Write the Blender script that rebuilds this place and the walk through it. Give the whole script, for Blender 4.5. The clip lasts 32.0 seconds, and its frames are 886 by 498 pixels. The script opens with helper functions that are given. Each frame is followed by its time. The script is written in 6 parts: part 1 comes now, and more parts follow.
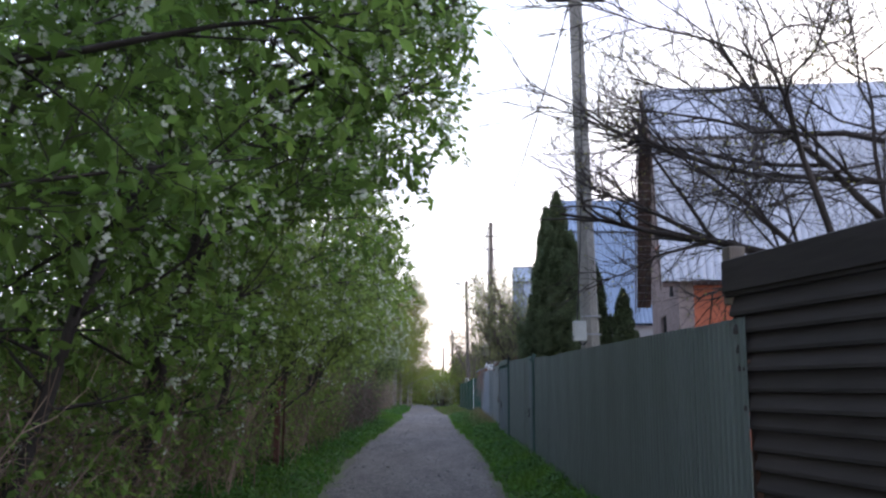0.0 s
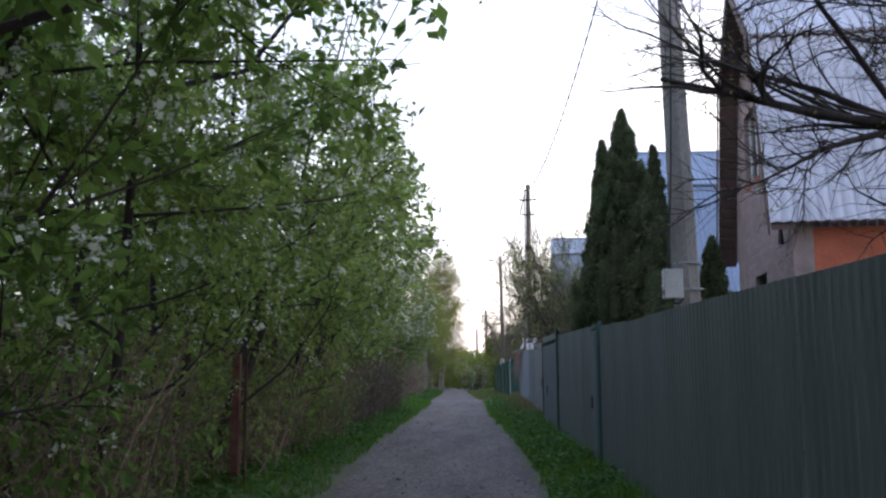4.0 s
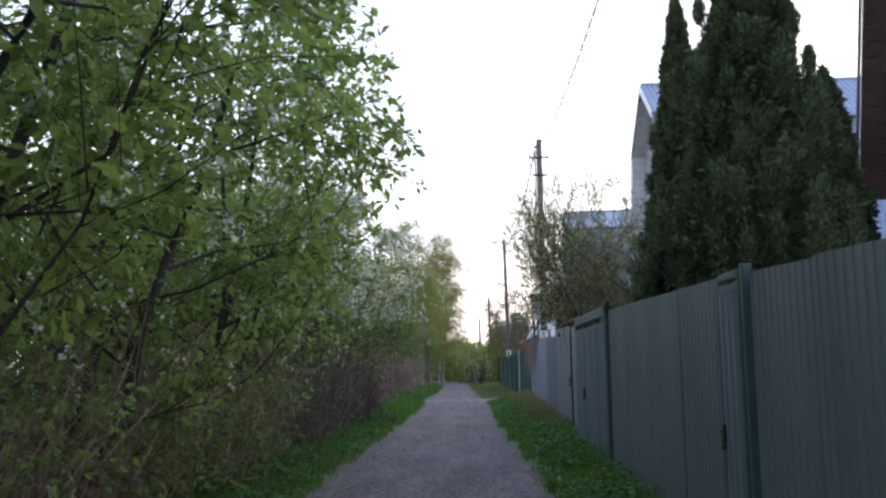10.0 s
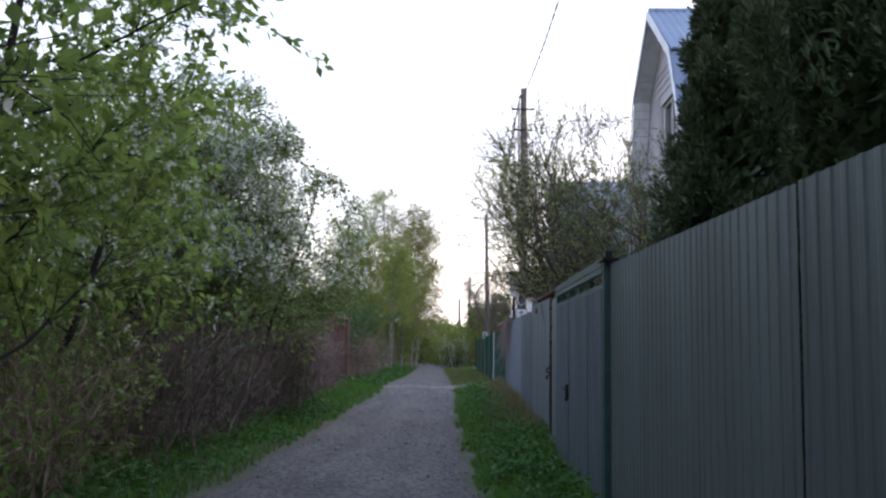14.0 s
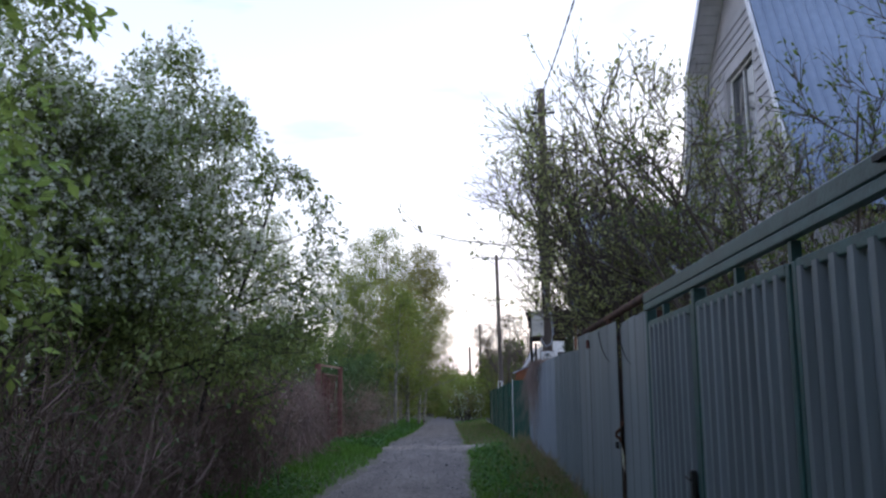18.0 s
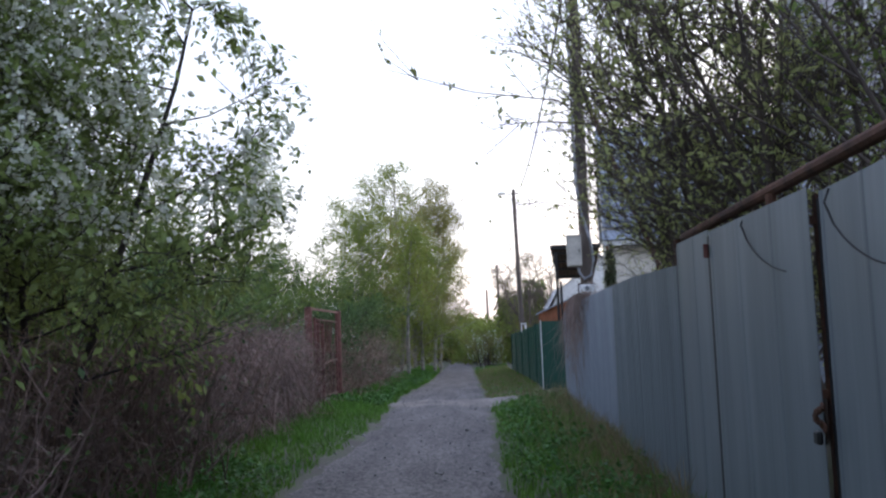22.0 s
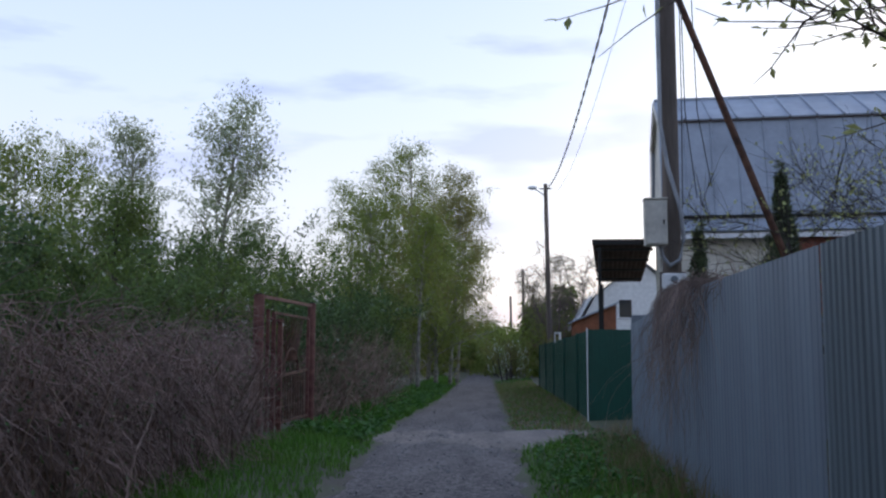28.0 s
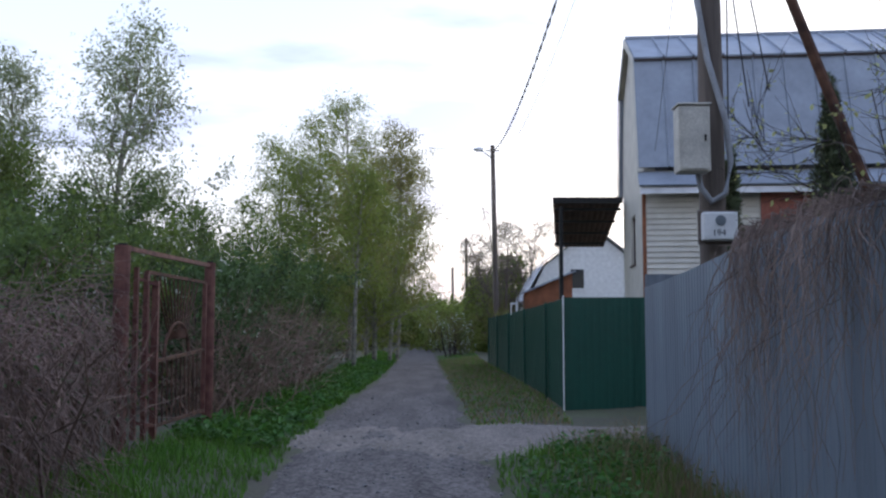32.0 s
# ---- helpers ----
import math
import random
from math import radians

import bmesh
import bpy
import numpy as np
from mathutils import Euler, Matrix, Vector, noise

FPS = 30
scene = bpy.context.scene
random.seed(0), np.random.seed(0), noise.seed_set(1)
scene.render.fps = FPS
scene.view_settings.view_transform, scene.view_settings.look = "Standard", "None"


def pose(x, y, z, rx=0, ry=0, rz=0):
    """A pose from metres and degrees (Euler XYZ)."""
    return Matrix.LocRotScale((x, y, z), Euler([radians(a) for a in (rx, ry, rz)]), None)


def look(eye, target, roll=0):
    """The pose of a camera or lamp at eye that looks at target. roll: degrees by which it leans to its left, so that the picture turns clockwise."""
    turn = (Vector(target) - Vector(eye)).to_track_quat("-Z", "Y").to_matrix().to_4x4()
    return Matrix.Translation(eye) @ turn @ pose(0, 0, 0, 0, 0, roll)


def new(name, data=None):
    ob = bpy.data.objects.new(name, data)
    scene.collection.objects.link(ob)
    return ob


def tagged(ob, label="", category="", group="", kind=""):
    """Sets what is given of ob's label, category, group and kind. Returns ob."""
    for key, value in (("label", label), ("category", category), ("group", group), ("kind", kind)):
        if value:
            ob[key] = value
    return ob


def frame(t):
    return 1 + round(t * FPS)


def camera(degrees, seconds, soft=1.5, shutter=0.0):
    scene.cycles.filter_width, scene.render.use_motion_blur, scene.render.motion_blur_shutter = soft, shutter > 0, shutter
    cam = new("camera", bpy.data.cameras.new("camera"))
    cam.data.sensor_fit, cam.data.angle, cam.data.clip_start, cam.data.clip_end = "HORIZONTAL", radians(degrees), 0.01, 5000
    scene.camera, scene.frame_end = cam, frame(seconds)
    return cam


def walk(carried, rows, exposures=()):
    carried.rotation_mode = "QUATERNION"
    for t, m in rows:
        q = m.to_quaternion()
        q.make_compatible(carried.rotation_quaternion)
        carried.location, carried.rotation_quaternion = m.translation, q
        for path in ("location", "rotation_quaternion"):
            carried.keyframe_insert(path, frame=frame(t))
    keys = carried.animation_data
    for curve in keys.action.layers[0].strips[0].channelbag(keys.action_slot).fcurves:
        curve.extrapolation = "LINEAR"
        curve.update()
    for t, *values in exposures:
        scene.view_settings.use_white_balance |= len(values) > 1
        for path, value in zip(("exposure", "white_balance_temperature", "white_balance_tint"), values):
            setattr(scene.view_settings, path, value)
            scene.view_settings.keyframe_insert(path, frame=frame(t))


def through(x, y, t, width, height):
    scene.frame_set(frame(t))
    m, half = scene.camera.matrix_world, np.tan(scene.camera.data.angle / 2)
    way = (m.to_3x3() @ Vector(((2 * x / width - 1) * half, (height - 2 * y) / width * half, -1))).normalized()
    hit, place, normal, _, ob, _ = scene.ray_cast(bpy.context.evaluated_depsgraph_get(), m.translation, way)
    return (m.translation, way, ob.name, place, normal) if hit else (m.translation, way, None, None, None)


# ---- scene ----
SOFT = 2.4
EXPOSURES = [(0.0, 0.8, 6500, 9), (1.0, 0.68, 6500, 9), (2.0, 0.75, 6500, 9), (4.0, 0.52, 6500, 9), (9.0, 0.65, 6500, 9), (12.0, 0.75, 6500, 9), (13.0, 0.55, 6500, 9), (14.5, 0.5, 6450, 9), (17.0, 0.2, 6250, 9), (19.0, 0.42, 6250, 9), (20.0, 0.72, 6400, 9), (21.0, 0.66, 6400, 9), (23.0, 0.32, 6350, 9), (24.0, 0.08, 6280, 9), (25.0, -0.02, 6200, 8), (28.0, -0.2, 6050, 7), (29.0, -0.42, 5800, 6), (30.0, -0.33, 5800, 6), (31.0, -0.28, 5850, 6), (32.0, 0.1, 6200, 8)]
cam = camera(51.75, 32.0, soft=SOFT)
PATH = [
    (0, (0.112, -0.049, 1.512), (0.101, 1.929, 1.807), 0.1),
    (0.5, (0.057, 0.543, 1.492), (-0.044, 2.515, 1.807), -0.2),
    (1, (0.037, 1.147, 1.473), (0.037, 3.129, 1.737), -0.2),
    (1.5, (0.014, 1.753, 1.478), (-0.102, 3.735, 1.713), -0.4),
    (2, (-0.007, 2.353, 1.494), (-0.122, 4.334, 1.746), -0.1),
    (2.5, (0.018, 2.944, 1.505), (-0.089, 4.916, 1.819), -0.8),
    (3, (0.061, 3.535, 1.483), (-0.029, 5.506, 1.813), -0.8),
    (3.5, (0.117, 4.139, 1.476), (0.148, 6.12, 1.743), -0.9),
    (4, (0.134, 4.751, 1.473), (0.051, 6.733, 1.732), -0.3),
    (4.5, (0.152, 5.36, 1.465), (0.118, 7.344, 1.713), 0.5),
    (6.5, (0.162, 7.846, 1.495), (0.095, 9.826, 1.77), -0.2),
    (7, (0.201, 8.402, 1.474), (0.265, 10.39, 1.682), -0.1),
    (7.5, (0.205, 8.923, 1.509), (0.183, 10.911, 1.724), -0.4),
    (8, (0.16, 9.456, 1.525), (0.119, 11.445, 1.73), 0.4),
    (8.5, (0.138, 9.998, 1.543), (0.073, 11.982, 1.783), 0.2),
    (9, (0.092, 10.544, 1.52), (-0.065, 12.521, 1.777), 0.3),
    (9.5, (0.123, 11.088, 1.508), (0.133, 13.075, 1.738), -0.2),
    (10, (0.097, 11.674, 1.528), (0.01, 13.658, 1.77), -1.0),
    (10.5, (0.117, 12.262, 1.519), (0.164, 14.249, 1.742), -1.0),
    (11, (0.174, 12.839, 1.567), (0.222, 14.827, 1.782), -1.5),
    (11.5, (0.204, 13.434, 1.555), (0.224, 15.423, 1.761), -0.6),
    (12, (0.298, 14.035, 1.551), (0.422, 16.018, 1.775), -0.8),
    (12.5, (0.358, 14.599, 1.524), (0.374, 16.584, 1.775), -0.6),
    (13, (0.459, 15.137, 1.487), (0.553, 17.118, 1.741), -0.4),
    (13.5, (0.549, 15.662, 1.507), (0.505, 17.65, 1.719), -0.8),
    (14, (0.568, 16.214, 1.499), (0.51, 18.203, 1.701), 0.8),
    (14.5, (0.591, 16.768, 1.498), (0.519, 18.758, 1.688), 0.1),
    (16.5, (0.428, 19.239, 1.488), (0.392, 21.221, 1.749), 0.1),
    (17, (0.439, 19.783, 1.499), (0.347, 21.751, 1.843), -0.5),
    (17.5, (0.405, 20.359, 1.505), (0.248, 22.325, 1.834), 0.4),
    (18, (0.447, 20.936, 1.496), (0.373, 22.91, 1.808), -0.6),
    (18.5, (0.447, 21.495, 1.49), (0.289, 23.46, 1.827), -1.2),
    (19, (0.406, 22.029, 1.465), (0.351, 24.006, 1.766), -1.4),
    (19.5, (0.4, 22.542, 1.483), (0.278, 24.525, 1.712), -1.6),
    (20, (0.332, 23.081, 1.497), (0.163, 25.063, 1.7), -1.2),
    (20.5, (0.348, 23.621, 1.497), (0.31, 25.611, 1.691), -2.0),
    (21, (0.292, 24.207, 1.474), (0.184, 26.194, 1.677), -1.8),
    (21.5, (0.295, 24.76, 1.475), (0.229, 26.75, 1.67), -2.0),
    (22, (0.282, 25.308, 1.515), (0.174, 27.296, 1.71), -2.1),
    (22.5, (0.261, 25.826, 1.504), (0.155, 27.812, 1.713), -2.0),
    (23, (0.23, 26.324, 1.48), (0.182, 28.311, 1.707), -2.3),
    (23.5, (0.221, 26.827, 1.482), (0.02, 28.802, 1.727), -1.9),
    (24, (0.239, 27.351, 1.489), (0.139, 29.334, 1.729), -1.6),
    (24.5, (0.235, 27.872, 1.493), (0.053, 29.847, 1.749), -1.9),
    (25, (0.21, 28.377, 1.498), (0.1, 30.365, 1.686), -1.4),
    (25.5, (0.196, 28.886, 1.481), (0.021, 30.87, 1.662), -0.8),
    (27.5, (0.088, 31.105, 1.49), (-0.002, 33.094, 1.685), 1.0),
    (28, (0.073, 31.623, 1.52), (-0.087, 33.605, 1.733), 0.2),
    (28.5, (0.022, 32.143, 1.532), (-0.167, 34.117, 1.785), 0.5),
    (29, (-0.011, 32.652, 1.513), (-0.158, 34.628, 1.782), 0.5),
    (29.5, (-0.052, 33.146, 1.495), (-0.216, 35.126, 1.729), 0.2),
    (30, (-0.083, 33.645, 1.471), (-0.064, 35.633, 1.688), 0.5),
    (30.5, (-0.116, 34.132, 1.477), (-0.102, 36.118, 1.713), 0.3),
    (31, (-0.166, 34.617, 1.495), (-0.09, 36.602, 1.722), 0.4),
    (31.5, (-0.198, 35.065, 1.492), (-0.087, 37.056, 1.647), 0.0),
    (32, (-0.278, 35.54, 1.505), (-0.304, 37.534, 1.661), -0.0),
]
walk(cam, [(t, look(eye, target, roll)) for t, eye, target, roll in PATH], EXPOSURES)

# ---- daylight: high thin overcast at dusk ----
world = bpy.data.worlds.new("dusk_sky")
scene.world = world
world.use_nodes = True
wn, wl = world.node_tree.nodes, world.node_tree.links
wn.clear()
w_out = wn.new("ShaderNodeOutputWorld")
w_bg = wn.new("ShaderNodeBackground")
w_sky = wn.new("ShaderNodeTexSky")
w_sky.sky_type = "NISHITA"
w_sky.sun_disc = False
w_sky.sun_elevation = radians(14)
w_sky.sun_rotation = radians(25)
w_sky.dust_density = 2.0
w_gain = wn.new("ShaderNodeVectorMath")
w_gain.operation = "SCALE"
w_gain.inputs["Scale"].default_value = 0.08
w_co = wn.new("ShaderNodeTexCoord")
w_sep = wn.new("ShaderNodeSeparateXYZ")
w_ramp = wn.new("ShaderNodeValToRGB")
w_ramp.color_ramp.elements[0].position, w_ramp.color_ramp.elements[0].color = 0.0, (1.0, 0.9, 0.95, 1)
w_ramp.color_ramp.elements[1].position, w_ramp.color_ramp.elements[1].color = 0.55, (0.56, 0.68, 1.0, 1)
e = w_ramp.color_ramp.elements.new(0.1)
e.color = (0.98, 0.95, 1.03, 1)
e = w_ramp.color_ramp.elements.new(0.28)
e.color = (0.8, 0.87, 1.06, 1)
w_map = wn.new("ShaderNodeMapping")
w_map.inputs["Scale"].default_value = (2.2, 2.2, 9.0)
w_noise = wn.new("ShaderNodeTexNoise")
w_noise.inputs["Scale"].default_value = 1.7
w_noise.inputs["Detail"].default_value = 5.0
w_cl = wn.new("ShaderNodeValToRGB")
w_cl.color_ramp.elements[0].position, w_cl.color_ramp.elements[0].color = 0.36, (0.62, 0.65, 0.86, 1)
w_cl.color_ramp.elements[1].position, w_cl.color_ramp.elements[1].color = 0.46, (1.0, 1.0, 1.0, 1)
w_mul = wn.new("ShaderNodeMix")
w_mul.data_type, w_mul.blend_type = "RGBA", "MULTIPLY"
w_mul.inputs["Factor"].default_value = 0.65
w_mix = wn.new("ShaderNodeMix")
w_mix.data_type = "RGBA"
w_mix.inputs["Factor"].default_value = 0.8
wl.new(w_sky.outputs["Color"], w_gain.inputs[0])
wl.new(w_co.outputs["Generated"], w_sep.inputs[0])
wl.new(w_sep.outputs["Z"], w_ramp.inputs["Fac"])
wl.new(w_co.outputs["Generated"], w_map.inputs["Vector"])
wl.new(w_map.outputs["Vector"], w_noise.inputs["Vector"])
wl.new(w_noise.outputs["Fac"], w_cl.inputs["Fac"])
wl.new(w_ramp.outputs["Color"], w_mul.inputs["A"])
wl.new(w_cl.outputs["Color"], w_mul.inputs["B"])
wl.new(w_gain.outputs["Vector"], w_mix.inputs["A"])
wl.new(w_mul.outputs["Result"], w_mix.inputs["B"])
wl.new(w_mix.outputs["Result"], w_bg.inputs["Color"])
wl.new(w_bg.outputs["Background"], w_out.inputs["Surface"])
w_bg.inputs["Strength"].default_value = 1.35
sun = new("sun", bpy.data.lights.new("sun", "SUN"))
sun.data.energy, sun.data.angle, sun.data.color = 0.6, radians(25), (1.0, 0.93, 0.86)
sun.matrix_world = look((0, 0, 30), (-30 * math.sin(radians(25)), -30 * math.cos(radians(25)), 18))

# ---- materials ----
def mat(name, colour, rough=0.7, metal=0.0, dark=0.75, light=1.2, scale=3.0, fine=40.0, bump=0.2, stretch=(1, 1, 1), tint=None, random_amount=0.0, island=False, dist=0.01, grain=0.45):
    """A surface with two scales of variation in colour and a fine relief."""
    m = bpy.data.materials.new(name)
    m.use_nodes = True
    n, l = m.node_tree.nodes, m.node_tree.links
    b = n["Principled BSDF"]
    b.inputs["Roughness"].default_value, b.inputs["Metallic"].default_value = rough, metal
    co, mp = n.new("ShaderNodeTexCoord"), n.new("ShaderNodeMapping")
    mp.inputs["Scale"].default_value = stretch
    l.new(co.outputs["Object"], mp.inputs["Vector"])
    big, small = n.new("ShaderNodeTexNoise"), n.new("ShaderNodeTexNoise")
    big.inputs["Scale"].default_value, small.inputs["Scale"].default_value = scale, fine
    big.inputs["Detail"].default_value, small.inputs["Detail"].default_value = 6.0, 4.0
    l.new(mp.outputs["Vector"], big.inputs["Vector"])
    l.new(mp.outputs["Vector"], small.inputs["Vector"])
    r1 = n.new("ShaderNodeValToRGB")
    other = tint or [c * light for c in colour]
    r1.color_ramp.elements[0].position, r1.color_ramp.elements[0].color = 0.32, (*[c * dark for c in colour], 1)
    r1.color_ramp.elements[1].position, r1.color_ramp.elements[1].color = 0.7, (*other, 1)
    l.new(big.outputs["Fac"], r1.inputs["Fac"])
    mx = n.new("ShaderNodeMix")
    mx.data_type, mx.blend_type = "RGBA", "OVERLAY"
    mx.inputs["Factor"].default_value = grain
    l.new(r1.outputs["Color"], mx.inputs["A"])
    l.new(small.outputs["Fac"], mx.inputs["B"])
    last = mx.outputs["Result"]
    if random_amount:
        src = n.new("ShaderNodeNewGeometry").outputs["Random Per Island"] if island else n.new("ShaderNodeObjectInfo").outputs["Random"]
        mr = n.new("ShaderNodeMapRange")
        mr.inputs["To Min"].default_value, mr.inputs["To Max"].default_value = 1 - random_amount, 1 + random_amount
        l.new(src, mr.inputs["Value"])
        hs = n.new("ShaderNodeHueSaturation")
        l.new(mr.outputs["Result"], hs.inputs["Value"])
        l.new(last, hs.inputs["Color"])
        last = hs.outputs["Color"]
    l.new(last, b.inputs["Base Color"])
    if bump:
        bp = n.new("ShaderNodeBump")
        bp.inputs["Strength"].default_value, bp.inputs["Distance"].default_value = bump, dist
        l.new(small.outputs["Fac"], bp.inputs["Height"])
        l.new(bp.outputs["Normal"], b.inputs["Normal"])
    return m


def leaf_mat(name, colour, spread=0.35, hue=0.03, through=0.35, rough=0.6):
    """Leaves: each one its own shade, light shining through."""
    m = bpy.data.materials.new(name)
    m.use_nodes = True
    n, l = m.node_tree.nodes, m.node_tree.links
    b, out = n["Principled BSDF"], n["Material Output"]
    b.inputs["Roughness"].default_value = rough
    b.inputs["Specular IOR Level"].default_value = 0.3
    geo, hs = n.new("ShaderNodeNewGeometry"), n.new("ShaderNodeHueSaturation")
    hs.inputs["Color"].default_value = (*colour, 1)
    v, h, nz = n.new("ShaderNodeMapRange"), n.new("ShaderNodeMapRange"), n.new("ShaderNodeTexNoise")
    v.inputs["To Min"].default_value, v.inputs["To Max"].default_value = 1 - spread, 1 + spread
    h.inputs["To Min"].default_value, h.inputs["To Max"].default_value = 0.5 - hue, 0.5 + hue
    nz.inputs["Scale"].default_value = 0.9
    co = n.new("ShaderNodeTexCoord")
    l.new(co.outputs["Object"], nz.inputs["Vector"])
    l.new(geo.outputs["Random Per Island"], v.inputs["Value"])
    l.new(nz.outputs["Fac"], h.inputs["Value"])
    l.new(v.outputs["Result"], hs.inputs["Value"])
    l.new(h.outputs["Result"], hs.inputs["Hue"])
    l.new(hs.outputs["Color"], b.inputs["Base Color"])
    tr, mx = n.new("ShaderNodeBsdfTranslucent"), n.new("ShaderNodeMixShader")
    mx.inputs["Fac"].default_value = through
    l.new(hs.outputs["Color"], tr.inputs["Color"])
    l.new(b.outputs["BSDF"], mx.inputs[1])
    l.new(tr.outputs["BSDF"], mx.inputs[2])
    l.new(mx.outputs["Shader"], out.inputs["Surface"])
    return m


def gravel_mat(name, low, high):
    """Packed gravel: pebbles each with its shade, on broad stains."""
    m = bpy.data.materials.new(name)
    m.use_nodes = True
    n, l = m.node_tree.nodes, m.node_tree.links
    b = n["Principled BSDF"]
    b.inputs["Roughness"].default_value = 0.95
    co = n.new("ShaderNodeTexCoord")
    cell, fleck, broad = n.new("ShaderNodeTexVoronoi"), n.new("ShaderNodeTexNoise"), n.new("ShaderNodeTexNoise")
    cell.inputs["Scale"].default_value = 34.0
    fleck.inputs["Scale"].default_value, fleck.inputs["Detail"].default_value = 21.0, 6.0
    broad.inputs["Scale"].default_value, broad.inputs["Detail"].default_value = 0.8, 6.0
    for t in (cell, fleck):
        l.new(co.outputs["Object"], t.inputs["Vector"])
    along = n.new("ShaderNodeMapping")
    along.inputs["Scale"].default_value = (2.2, 0.45, 1.0)
    l.new(co.outputs["Object"], along.inputs["Vector"])
    l.new(along.outputs["Vector"], broad.inputs["Vector"])
    grey = n.new("ShaderNodeSeparateColor")
    l.new(cell.outputs["Color"], grey.inputs["Color"])
    s1, s2, s3 = (n.new("ShaderNodeMath") for _ in range(3))
    s1.operation, s2.operation, s3.operation = "MULTIPLY", "MULTIPLY_ADD", "MULTIPLY_ADD"
    s1.inputs[1].default_value, s2.inputs[1].default_value, s3.inputs[1].default_value = 0.5, 0.95, 0.62
    l.new(grey.outputs["Red"], s1.inputs[0])
    l.new(fleck.outputs["Fac"], s2.inputs[0])
    l.new(s1.outputs[0], s2.inputs[2])
    l.new(broad.outputs["Fac"], s3.inputs[0])
    l.new(s2.outputs[0], s3.inputs[2])
    r = n.new("ShaderNodeValToRGB")
    r.color_ramp.elements[0].position, r.color_ramp.elements[0].color = 0.6, (*low, 1)
    r.color_ramp.elements[1].position, r.color_ramp.elements[1].color = 1.0, (*high, 1)
    sc = n.new("ShaderNodeMath")
    sc.operation = "MULTIPLY"
    sc.inputs[1].default_value = 0.75
    l.new(s3.outputs[0], sc.inputs[0])
    l.new(sc.outputs[0], r.inputs["Fac"])
    l.new(r.outputs["Color"], b.inputs["Base Color"])
    bp = n.new("ShaderNodeBump")
    bp.inputs["Strength"].default_value, bp.inputs["Distance"].default_value = 0.5, 0.008
    l.new(s2.outputs[0], bp.inputs["Height"])
    l.new(bp.outputs["Normal"], b.inputs["Normal"])
    return m


